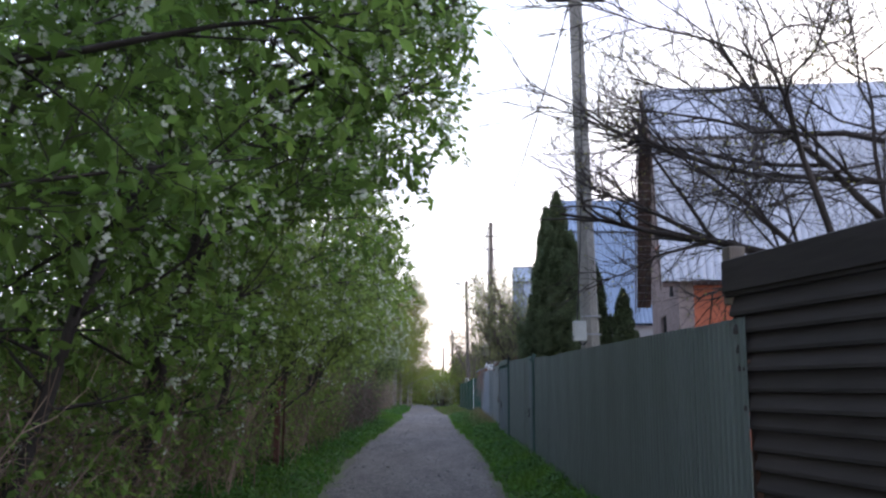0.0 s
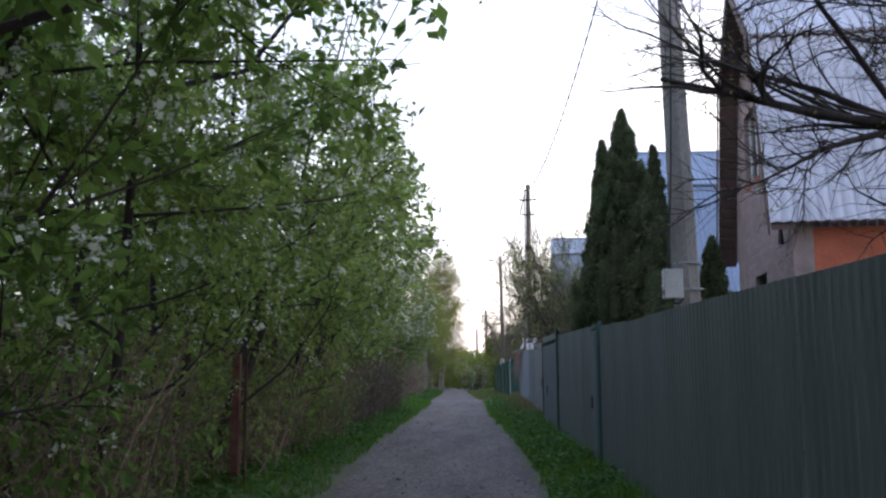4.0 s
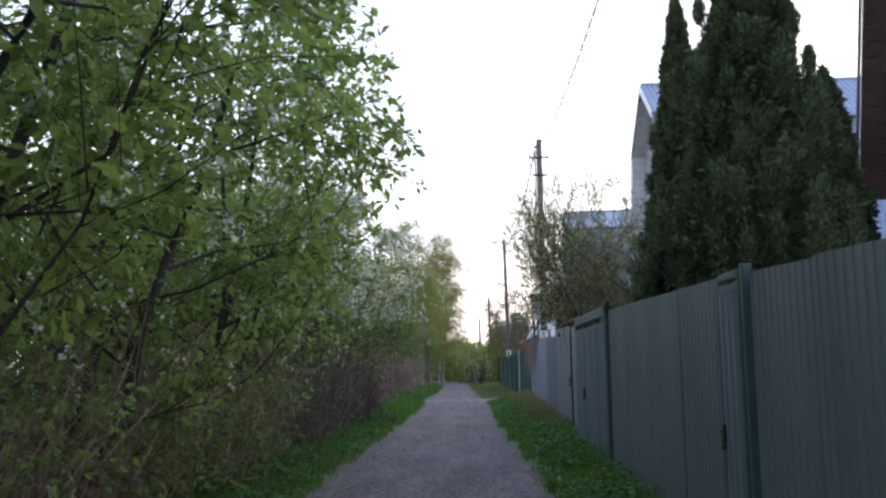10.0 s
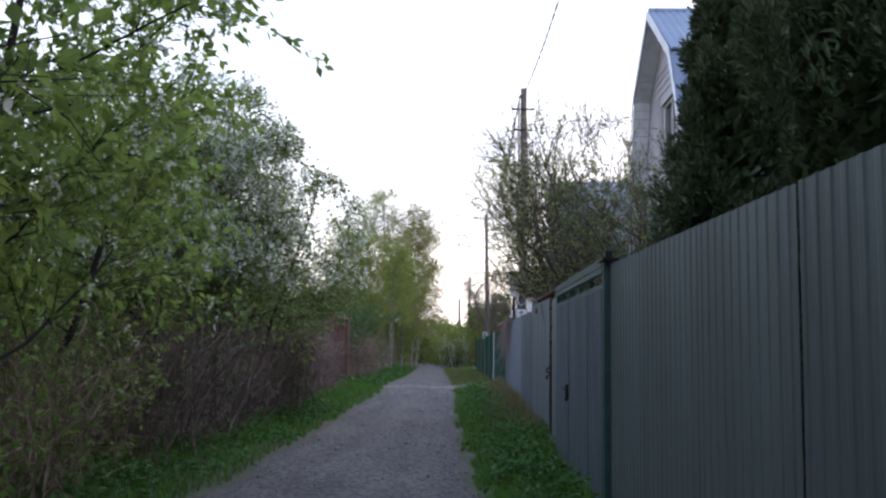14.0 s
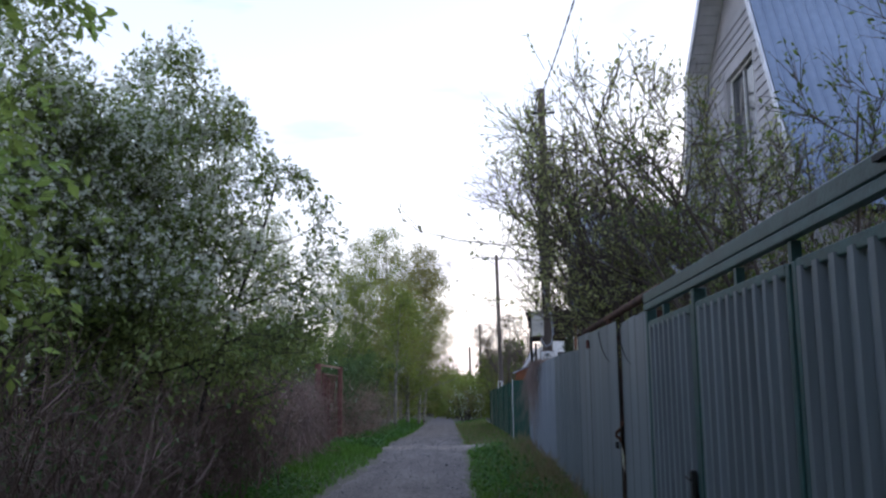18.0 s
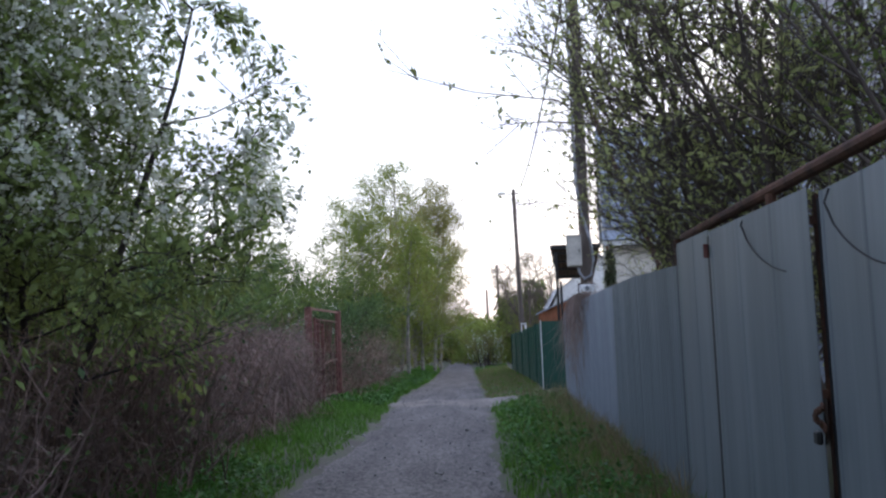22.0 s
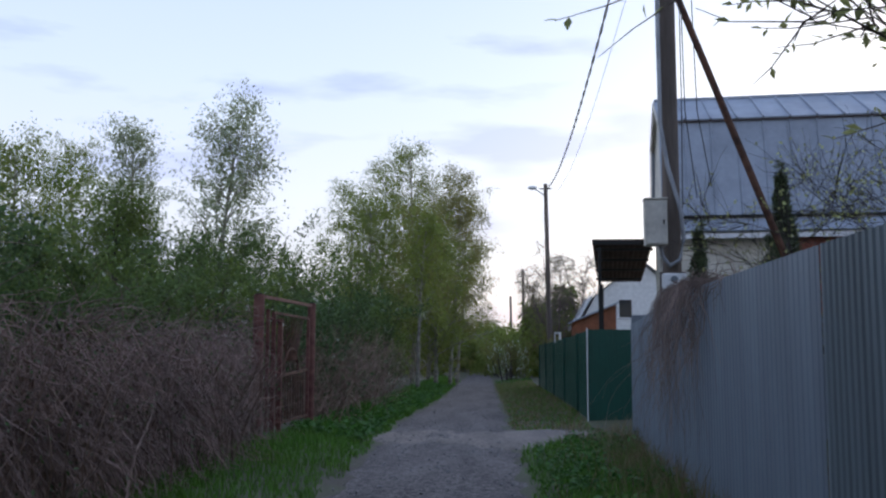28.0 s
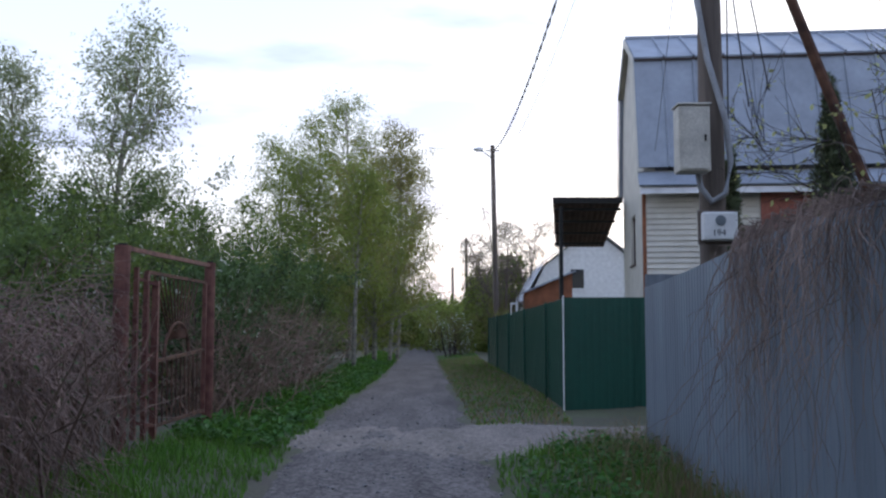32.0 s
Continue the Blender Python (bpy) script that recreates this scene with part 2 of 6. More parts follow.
M = {
    "soil": mat("soil", (0.1, 0.082, 0.066), 0.95, scale=0.8, fine=25, bump=0.6, tint=(0.085, 0.1, 0.045)),
    "gravel": gravel_mat("gravel", (0.036, 0.03, 0.028), (0.2, 0.172, 0.16)),
    "sand": gravel_mat("sand", (0.1, 0.083, 0.07), (0.29, 0.245, 0.21)),
    "stone": mat("stone", (0.3, 0.29, 0.28), 0.9, fine=60, random_amount=0.4),
    "sheet_green": mat("grey_green_sheet", (0.118, 0.141, 0.136), 0.55, scale=2.4, fine=40, dark=0.84, light=1.15, bump=0.05, stretch=(1, 1, 0.12), random_amount=0.05, grain=0.3),
    "sheet_grey": mat("grey_blue_sheet", (0.145, 0.17, 0.186), 0.5, scale=4.5, fine=30, dark=0.8, light=1.22, bump=0.05, stretch=(1, 1, 0.06), random_amount=0.06, grain=0.16),
    "sheet_light": mat("light_zinc_sheet", (0.22, 0.25, 0.29), 0.45, 0.1, scale=3.5, fine=25, dark=0.82, light=1.15, bump=0.05, stretch=(1, 1, 0.08), random_amount=0.04, grain=0.16),
    "sheet_emerald": mat("emerald_sheet", (0.008, 0.062, 0.042), 0.4, scale=1.0, fine=8, dark=0.9, light=1.1, bump=0.03, random_amount=0.06, grain=0.16),
    "post_green": mat("green_post_paint", (0.024, 0.078, 0.073), 0.5, scale=6, fine=60, dark=0.6, tint=(0.03, 0.085, 0.075), bump=0.15),
    "frame_green": mat("green_frame_paint", (0.03, 0.085, 0.08), 0.5, scale=6, fine=60, dark=0.7, light=1.25, bump=0.15),
    "rust": mat("rusty_steel", (0.09, 0.045, 0.03), 0.85, 0.2, scale=7, fine=70, dark=0.5, tint=(0.16, 0.075, 0.045), bump=0.4),
    "red_paint": mat("worn_red_paint", (0.15, 0.035, 0.03), 0.65, scale=8, fine=60, dark=0.55, tint=(0.2, 0.085, 0.06), bump=0.3),
    "iron": mat("dark_iron", (0.02, 0.02, 0.02), 0.6, 0.4, fine=80),
    "slat": mat("dark_brown_slat", (0.033, 0.026, 0.024), 0.8, scale=4, fine=30, dark=0.7, light=1.35, stretch=(1, 0.1, 1), bump=0.2, random_amount=0.15),
    "concrete": mat("weathered_concrete", (0.23, 0.215, 0.195), 0.9, scale=2.5, fine=45, dark=0.72, light=1.25, bump=0.4, stretch=(1, 1, 0.35)),
    "timber": mat("weathered_timber", (0.15, 0.12, 0.1), 0.9, scale=3, fine=40, dark=0.6, light=1.4, bump=0.5, stretch=(1, 1, 0.08)),
    "box_paint": mat("grey_box_paint", (0.42, 0.43, 0.42), 0.5, scale=5, fine=60, dark=0.82, bump=0.05),
    "cabinet_paint": mat("cream_cabinet_paint", (0.5, 0.47, 0.41), 0.5, scale=5, fine=60, dark=0.82, bump=0.05),
    "white_paint": mat("white_paint", (0.72, 0.72, 0.71), 0.5, scale=5, fine=50, dark=0.88, light=1.08, bump=0.05),
    "black": mat("black_plastic", (0.012, 0.012, 0.013), 0.5),
    "cable": mat("black_cable", (0.015, 0.015, 0.017), 0.6),
    "conduit": mat("grey_conduit", (0.3, 0.31, 0.33), 0.5, fine=80),
    "pink_brick": mat("painted_pink_brick", (0.34, 0.25, 0.235), 0.85, scale=3, fine=40, dark=0.8, light=1.15, bump=0.3, random_amount=0.14),
    "mortar": mat("pink_mortar", (0.31, 0.24, 0.225), 0.95, fine=60, bump=0.4),
    "orange": mat("orange_render", (0.42, 0.115, 0.06), 0.85, scale=2, fine=40, dark=0.8, light=1.15, bump=0.3),
    "brown_wood": mat("brown_soffit_board", (0.085, 0.05, 0.042), 0.7, scale=4, fine=30, dark=0.7, light=1.3, stretch=(1, 1, 0.2), random_amount=0.15),
    "zinc_roof": mat("corrugated_zinc_roof", (0.5, 0.5, 0.55), 0.45, 0.15, scale=1.0, fine=10, dark=0.85, light=1.1, bump=0.04, random_amount=0.05, grain=0.16),
    "blue_roof": mat("pale_blue_roof", (0.19, 0.245, 0.34), 0.4, 0.1, scale=1.0, fine=10, dark=0.88, light=1.1, bump=0.03, random_amount=0.04, grain=0.16),
    "grey_roof": mat("grey_seam_roof", (0.25, 0.28, 0.33), 0.5, 0.1, scale=1.2, fine=8, dark=0.85, light=1.15, bump=0.04, random_amount=0.06, grain=0.16),
    "siding": mat("cream_siding", (0.56, 0.53, 0.46), 0.6, scale=2, fine=30, dark=0.88, light=1.08, bump=0.06, random_amount=0.05, grain=0.16),
    "grey_siding": mat("grey_siding", (0.4, 0.39, 0.4), 0.6, scale=2, fine=30, dark=0.88, light=1.08, bump=0.06, random_amount=0.05, grain=0.16),
    "cornice": mat("white_metal_trim", (0.62, 0.63, 0.66), 0.45, fine=30, dark=0.9, bump=0.03, grain=0.16),
    "chimney": mat("red_brick_chimney", (0.3, 0.11, 0.08), 0.85, scale=5, fine=40, bump=0.3),
    "bark": mat("brown_bark", (0.075, 0.055, 0.042), 0.95, scale=5, fine=40, dark=0.6, light=1.4, bump=0.6, stretch=(1, 1, 0.3)),
    "bark_willow": mat("grey_brown_willow_bark", (0.095, 0.075, 0.06), 0.95, scale=5, fine=40, dark=0.6, light=1.4, bump=0.4, stretch=(1, 1, 0.3)),
    "bark_dark": mat("dark_bark", (0.045, 0.035, 0.032), 0.95, scale=5, fine=40, dark=0.6, light=1.4, bump=0.6, stretch=(1, 1, 0.3)),
    "budding_bark": mat("grey_brown_twig_bark", (0.15, 0.115, 0.095), 0.95, scale=5, fine=40, dark=0.6, light=1.4, bump=0.4, stretch=(1, 1, 0.3)),
    "bark_birch": mat("pale_birch_bark", (0.33, 0.3, 0.25), 0.8, scale=4, fine=20, dark=0.35, light=1.2, bump=0.3, stretch=(1, 1, 1.5)),
    "dead": mat("dead_stem", (0.23, 0.155, 0.125), 0.95, scale=2, fine=30, dark=0.6, light=1.4, bump=0.2, random_amount=0.35, island=True),
    "dead_dark": mat("dead_brown_stem", (0.27, 0.185, 0.14), 0.95, scale=2, fine=30, dark=0.6, light=1.4, bump=0.2, random_amount=0.35, island=True),
    "stem": mat("dark_brown_stem", (0.175, 0.12, 0.1), 0.95, scale=2, fine=30, dark=0.6, light=1.4, bump=0.2, random_amount=0.35, island=True),
    "creeper": mat("dry_creeper_stem", (0.25, 0.185, 0.155), 0.95, scale=2, fine=30, dark=0.6, light=1.4, bump=0.2, random_amount=0.35, island=True),
    "leaf_may": leaf_mat("young_thicket_leaf", (0.23, 0.315, 0.08), 0.45, 0.03, 0.5),
    "leaf_bloom": leaf_mat("bloom_tree_leaf", (0.205, 0.26, 0.086), 0.45, 0.03, 0.45),
    "leaf_cherry": leaf_mat("bird_cherry_leaf", (0.155, 0.25, 0.058), 0.5, 0.03, 0.58),
    "leaf_light": leaf_mat("pale_green_leaf", (0.14, 0.19, 0.045), 0.35, 0.02, 0.45),
    "leaf_spring": leaf_mat("spring_birch_leaf", (0.215, 0.26, 0.062), 0.3, 0.02, 0.5),
    "leaf_olive": leaf_mat("olive_spring_leaf", (0.25, 0.24, 0.08), 0.3, 0.03, 0.5),
    "leaf_silver": leaf_mat("silvery_leaf", (0.3, 0.34, 0.19), 0.35, 0.02, 0.4),
    "leaf_willow": leaf_mat("young_willow_leaf", (0.36, 0.38, 0.15), 0.45, 0.03, 0.5),
    "leaf_mid": leaf_mat("green_bush_leaf", (0.105, 0.155, 0.045), 0.4, 0.03, 0.45),
    "leaf_dark": leaf_mat("dark_shrub_leaf", (0.08, 0.13, 0.045), 0.4, 0.03),
    "thuja": leaf_mat("thuja_spray", (0.115, 0.145, 0.075), 0.55, 0.03, 0.15, 0.8),
    "spruce": leaf_mat("spruce_needle", (0.1, 0.12, 0.065), 0.5, 0.03, 0.1, 0.8),
    "grass": leaf_mat("grass_blade", (0.1, 0.215, 0.03), 0.4, 0.025),
    "weed": leaf_mat("verge_weed_leaf", (0.062, 0.155, 0.028), 0.4, 0.02),
    "drygrass": leaf_mat("dry_grass", (0.24, 0.19, 0.1), 0.35, 0.02),
    "blossom": leaf_mat("white_blossom", (0.66, 0.68, 0.58), 0.2, 0.0, 0.4),
    "red_wood": mat("brown_red_gable", (0.23, 0.085, 0.04), 0.8, scale=3, fine=30),
}


def glass_mat(name, colour):
    m = bpy.data.materials.new(name)
    m.use_nodes = True
    b = m.node_tree.nodes["Principled BSDF"]
    b.inputs["Base Color"].default_value = (*colour, 1)
    b.inputs["Roughness"].default_value = 0.06
    b.inputs["Specular IOR Level"].default_value = 0.8
    return m


M["glass"] = glass_mat("dark_window_glass", (0.02, 0.025, 0.03))

# ---- tools for building ----
def thing(name, label, category, at=(0, 0, 0), turn=0.0, group="", kind=""):
    """An empty at the base of a thing, to which its parts are parented."""
    ob = new(name)
    ob.empty_display_size = 0.1
    ob.matrix_world = pose(*at, 0, 0, turn)
    return tagged(ob, label, category, group, kind)


def link_mesh(name, me, material, parent=None, label=""):
    ob = new(name, me)
    if material and not me.materials:
        me.materials.append(M[material] if isinstance(material, str) else material)
    if parent:
        ob.parent = parent
    if label:
        ob["label"] = label
    return ob


def part(name, bm, material, parent=None, label="", smooth=False):
    """One mesh object from a bmesh, under a thing or a part."""
    me = bpy.data.meshes.new(name)
    bm.to_mesh(me)
    bm.free()
    if smooth:
        me.polygons.foreach_set("use_smooth", [True] * len(me.polygons))
    return link_mesh(name, me, material, parent, label)


def raw(name, verts, faces, material, parent=None, label="", smooth=False):
    """One mesh object from arrays of vertices and of equal faces."""
    verts, faces = np.asarray(verts, np.float32), np.asarray(faces, np.int32)
    me = bpy.data.meshes.new(name)
    k = faces.shape[1]
    me.vertices.add(len(verts))
    me.vertices.foreach_set("co", verts.ravel())
    me.loops.add(faces.size)
    me.loops.foreach_set("vertex_index", faces.ravel())
    me.polygons.add(len(faces))
    me.polygons.foreach_set("loop_start", np.arange(0, faces.size, k, dtype=np.int32))
    me.polygons.foreach_set("use_smooth", np.full(len(faces), smooth))
    me.update(calc_edges=True)
    me.validate()
    return link_mesh(name, me, material, parent, label)


def box(x0, x1, y0, y1, z0, z1, bevel=0.0, bm=None):
    bm = bm or bmesh.new()
    made = bmesh.ops.create_cube(bm, size=1.0, matrix=Matrix.Translation(((x0 + x1) / 2, (y0 + y1) / 2, (z0 + z1) / 2)) @ Matrix.Diagonal((x1 - x0, y1 - y0, z1 - z0, 1)))
    if bevel:
        edges = list({e for v in made["verts"] for e in v.link_edges})
        bmesh.ops.bevel(bm, geom=edges, offset=bevel, segments=1, affect="EDGES")
    return bm


def rod(a, b, r0, r1=None, sides=8, bm=None):
    """A round bar from a to b."""
    bm = bm or bmesh.new()
    a, b = Vector(a), Vector(b)
    m = Matrix.Translation((a + b) / 2) @ (b - a).to_track_quat("Z", "Y").to_matrix().to_4x4()
    bmesh.ops.create_cone(bm, cap_ends=True, segments=sides, radius1=r0, radius2=r0 if r1 is None else r1, depth=(b - a).length, matrix=m)
    return bm


def bar(a, b, w, d, bm=None, bevel=0.0):
    """A square bar from a to b, w wide and d deep."""
    bm = bm or bmesh.new()
    a, b = Vector(a), Vector(b)
    m = Matrix.Translation((a + b) / 2) @ (b - a).to_track_quat("Z", "Y").to_matrix().to_4x4() @ Matrix.Diagonal((w, d, (b - a).length, 1))
    made = bmesh.ops.create_cube(bm, size=1.0, matrix=m)
    if bevel:
        bmesh.ops.bevel(bm, geom=list({e for v in made["verts"] for e in v.link_edges}), offset=bevel, segments=1, affect="EDGES")
    return bm


def tubes(lines, sides=4):
    """Vertices and quads of tapering tubes along polylines: (points, radius at the start, radius at the end)."""
    ang = np.arange(sides) * 2 * np.pi / sides
    vs, fs, base = [], [], 0
    for pts, r0, r1 in lines:
        pts = np.asarray(pts, float)
        k = len(pts)
        d = np.gradient(pts, axis=0)
        d /= np.linalg.norm(d, axis=1)[:, None] + 1e-9
        ref = np.where(np.abs(d[:, 2:3]) > 0.9, [[1.0, 0, 0]], [[0, 0, 1.0]])
        u = np.cross(d, ref)
        u /= np.linalg.norm(u, axis=1)[:, None] + 1e-9
        v = np.cross(d, u)
        r = np.linspace(r0, r1, k)[:, None, None]
        ring = pts[:, None] + r * (np.cos(ang)[None, :, None] * u[:, None] + np.sin(ang)[None, :, None] * v[:, None])
        vs.append(ring.reshape(-1, 3))
        i = np.arange(k - 1)[:, None] * sides + np.arange(sides)[None]
        j = np.arange(k - 1)[:, None] * sides + (np.arange(sides)[None] + 1) % sides
        fs.append((np.stack([i, j, j + sides, i + sides], -1) + base).reshape(-1, 4))
        base += k * sides
    return np.concatenate(vs), np.concatenate(fs)


def leaves(rng, spots, along, size, slim=0.5, vary=0.35, droop=0.3, flat=0.0):
    """Folded leaf blades that grow from spots, pointing more or less along the given ways."""
    n = len(spots)
    d = along + rng.normal(0, 0.7, (n, 3)) - np.array([0, 0, droop])
    d /= np.linalg.norm(d, axis=1)[:, None] + 1e-9
    up = rng.normal(0, 0.6, (n, 3)) + np.array([0, 0, 1.0 + flat])
    s = np.cross(d, up)
    s /= np.linalg.norm(s, axis=1)[:, None] + 1e-9
    nrm = np.cross(s, d)
    L = (size * (1 + rng.uniform(-vary, vary, n)))[:, None]
    w = L * slim * 0.5
    mid = spots + d * L * 0.5 - nrm * L * 0.06
    v = np.stack([spots, mid + s * w + nrm * L * 0.1, spots + d * L - nrm * L * 0.08, mid - s * w + nrm * L * 0.1], 1).reshape(-1, 3)
    return v, np.arange(4 * n).reshape(-1, 4)


def sheet_profile(length, pitch, depth, rib=0.35, slope=0.12):
    """Plan of a trapezoid-ribbed sheet: points (along, out)."""
    pts, n = [], max(1, round(length / pitch))
    p = length / n
    for k in range(n):
        a = k * p
        pts += [(a, 0.0), (a + p * (1 - rib - 2 * slope), 0.0), (a + p * (1 - rib - slope), depth), (a + p * (1 - slope), depth)]
    return pts + [(length, 0.0)]


def ribbed(length, height, pitch, depth, thick=0.004, rib=0.35, slope=0.12, rise=0.0):
    """A ribbed sheet that stands on its edge: along y, ribs upright and proud towards -x."""
    pts = sheet_profile(length, pitch, depth, rib, slope)
    k = len(pts)
    v = [(s - o, a, z + (rise * a / length if z else 0.0)) for s in (0.0, thick) for z in (0.0, height) for a, o in pts]
    f = []
    for i in range(k - 1):
        f.append((i, i + k, i + k + 1, i + 1))
        f.append((2 * k + i, 2 * k + i + 1, 3 * k + i + 1, 3 * k + i))
        f.append((k + i, 3 * k + i, 3 * k + i + 1, k + i + 1))
    f += [(0, 2 * k, 3 * k, k), (k - 1, 2 * k - 1, 4 * k - 1, 3 * k - 1)]
    return v, f


# the lie of the land: a level lane that falls gently past the crossing
def fall(y):
    return np.interp(y, [-60, 44, 51, 77, 110, 200, 600], [0, 0, -0.12, -0.45, -0.9, -1.4, -2.0])


def lane_mid(y):
    return np.interp(y, [-60, 12, 18, 24, 34, 42, 52, 62, 75, 110, 150, 220], [-0.3, -0.33, -0.5, -0.6, -0.81, -0.87, -1.32, -1.5, -1.95, -3.1, -5.6, -13])


def lane_half(y):
    return np.interp(y, [-60, 12, 18, 24, 34, 42, 52, 62, 75, 110, 220], [1.14, 1.14, 1.3, 1.27, 1.06, 1.0, 1.14, 0.98, 0.95, 1.0, 1.0])


def ground_z(x, y):
    """Height of the ground: the verges rise a little from the lane."""
    off = np.abs(np.asarray(x, float) - lane_mid(y)) - lane_half(y)
    rise = np.interp(off, [-0.6, -0.1, 0.15, 0.9, 2.0, 4.0, 60], [0.02, 0.0, 0.02, 0.11, 0.2, 0.25, 0.6])
    near_cross = np.clip(1 - np.abs(np.asarray(y, float) - 48.5) / 3.0, 0, 1) * (np.asarray(x) > lane_mid(y))
    return fall(y) + rise * (1 - 0.8 * near_cross)

# ---- ground and lane ----
def spaced(*stops):
    """Coordinates with their own spacing from stop to stop: (from, to, step)."""
    out = []
    for a, b, s in stops:
        out += list(np.arange(a, b - 1e-6, s))
    return np.array(out + [stops[-1][1]])


gx = spaced((-400, -60, 40), (-60, -12, 6), (-12, -4.5, 0.75), (-4.5, 3.0, 0.25), (3.0, 12, 0.75), (12, 60, 6), (60, 400, 40))
gy = spaced((-80, -10, 10), (-10, 0, 1.0), (0, 56, 0.4), (56, 120, 2.0), (120, 600, 20))
X, Y = np.meshgrid(gx, gy)
bumps = np.array([[noise.noise((x * 1.3, y * 1.3, 0)) + 0.5 * noise.noise((x * 4, y * 4, 3)) for x in gx] for y in gy])
inside = np.clip((lane_half(Y) - 0.15 - np.abs(X - lane_mid(Y))) / 0.2, 0, 1)
Z = ground_z(X, Y) + 0.03 * bumps * (np.abs(X) < 60) * (1 - inside) - 0.012 - 0.05 * inside
ni, nj = X.shape
idx = np.arange(ni * nj).reshape(ni, nj)
ground = raw("ground", np.stack([X, Y, Z], -1).reshape(-1, 3), np.stack([idx[:-1, :-1], idx[:-1, 1:], idx[1:, 1:], idx[1:, :-1]], -1).reshape(-1, 4), "soil", smooth=True)
tagged(ground, "bare brown soil with sparse moss and grass", "ground", kind="structure")


def ragged(s, seed, amount=0.09):
    return amount * (noise.noise((s * 0.7, seed, 0)) + 0.6 * noise.noise((s * 2.3, seed, 5)) + 0.35 * noise.noise((s * 7.1, seed, 9)))


def lane_strip(name, material, ys, left, right, lift, across=26):
    """A strip of ground that follows the lane, with ragged edges."""
    v = []
    for y in ys:
        a, b = left(y), right(y)
        for k in range(across):
            x = a + (b - a) * k / (across - 1)
            edge = min(k, across - 1 - k)
            near = min(x - a, b - x)
            z = float(ground_z(x, y)) + lift * min(1.0, near / 0.32) - 0.022 * max(0.0, 1 - near / 0.25) + 0.012 * noise.noise((x * 3, y * 3, 1)) * max(0.0, 1 - near / 0.4)
            rut = -0.018 * sum(math.exp(-((x - lane_mid(y) - s) / 0.22) ** 2) for s in (-0.62, 0.62))
            v.append((x, y, z + rut))
    f = [(r * across + k, r * across + k + 1, (r + 1) * across + k + 1, (r + 1) * across + k) for r in range(len(ys) - 1) for k in range(across - 1)]
    return raw(name, v, f, material, smooth=True)


ys = spaced((-12, 1, 0.5), (1, 56, 0.14), (56, 120, 1.0), (120, 220, 4.0))
road = lane_strip("road", "gravel", ys, lambda y: lane_mid(y) - lane_half(y) - 0.06 + ragged(y, 1.0), lambda y: lane_mid(y) + lane_half(y) + 0.06 + ragged(y, 2.0), 0.03)
tagged(road, "packed grey gravel lane with faint wheel ruts", "road", kind="structure")

# a sandy track joins from the right at the crossing, worn thinly into the lane
v, na, nb = [], 64, 26
for x in np.concatenate([np.linspace(-2.6, 2.4, 44), np.linspace(2.8, 14, 20)]):
    half = np.interp(x, [-2.6, -1.6, -0.4, 0.6, 1.6, 3, 14], [1.6, 2.2, 2.4, 2.0, 1.1, 1.0, 1.1])
    mid = np.interp(x, [-2.6, -0.4, 1.6, 14], [47.8, 47.5, 47.95, 48.6])
    deep = np.interp(x, [-2.6, -1.9, -0.9, 0.4], [-0.014, -0.004, 0.004, 0.014])
    for k in range(nb):
        u = k / (nb - 1) * 2 - 1
        y = mid + half * u * (1 + ragged(x * 1.7, 4.0 + (u > 0), 0.2))
        z = float(ground_z(x, y)) + 0.03 + deep - 0.13 * max(0.0, abs(u) - 0.45) ** 1.3 + 0.012 * noise.noise((x * 1.5, y * 1.5, 1)) + 0.012 * noise.noise((x * 5, y * 5, 2)) + 0.006 * noise.noise((x * 14, y * 14, 2))
        v.append((x, y, z))
f = [(i * nb + k, (i + 1) * nb + k, (i + 1) * nb + k + 1, i * nb + k + 1) for i in range(na - 1) for k in range(nb - 1)]
tagged(raw("side_track", v, f, "sand", smooth=True), "pale sandy side track that joins the lane", "track", kind="structure")

# loose stones on the lane
rng = np.random.default_rng(5)
ico = bmesh.new()
bmesh.ops.create_icosphere(ico, subdivisions=1, radius=1.0)
iv = np.array([v.co[:] for v in ico.verts])
jf = np.array([[v.index for v in f.verts] for f in ico.faces])
ico.free()
sv, sf = [], []
for k in range(1500):
    y = rng.uniform(2, 56)
    x = lane_mid(y) + lane_half(y) * rng.uniform(-1.05, 1.05)
    s = rng.uniform(0.006, 0.022) * (1.8 if rng.random() < 0.05 else 1)
    p = iv * s * rng.uniform(0.6, 1.3, (1, 3)) * np.array([1, 1, 0.6]) + rng.normal(0, s * 0.12, iv.shape)
    sv.append(p + [x, y, float(ground_z(x, y)) + 0.035])
    sf.append(jf + k * len(iv))
tagged(raw("gravel", np.concatenate(sv), np.concatenate(sf), "stone"), "loose grey pebbles scattered over the lane", "gravel", kind="stuff")

# ---- fences along the lane ----
SHEETS = {}


def fence_x(y):
    """Line of the fence along the lane."""
    return float(np.interp(y, [-6, 6, 17.5, 23.5, 27.8, 29.6, 32.4, 36.8, 41, 45.4], [1.84, 1.84, 1.76, 1.68, 1.69, 1.76, 1.7, 1.75, 1.66, 1.76]))


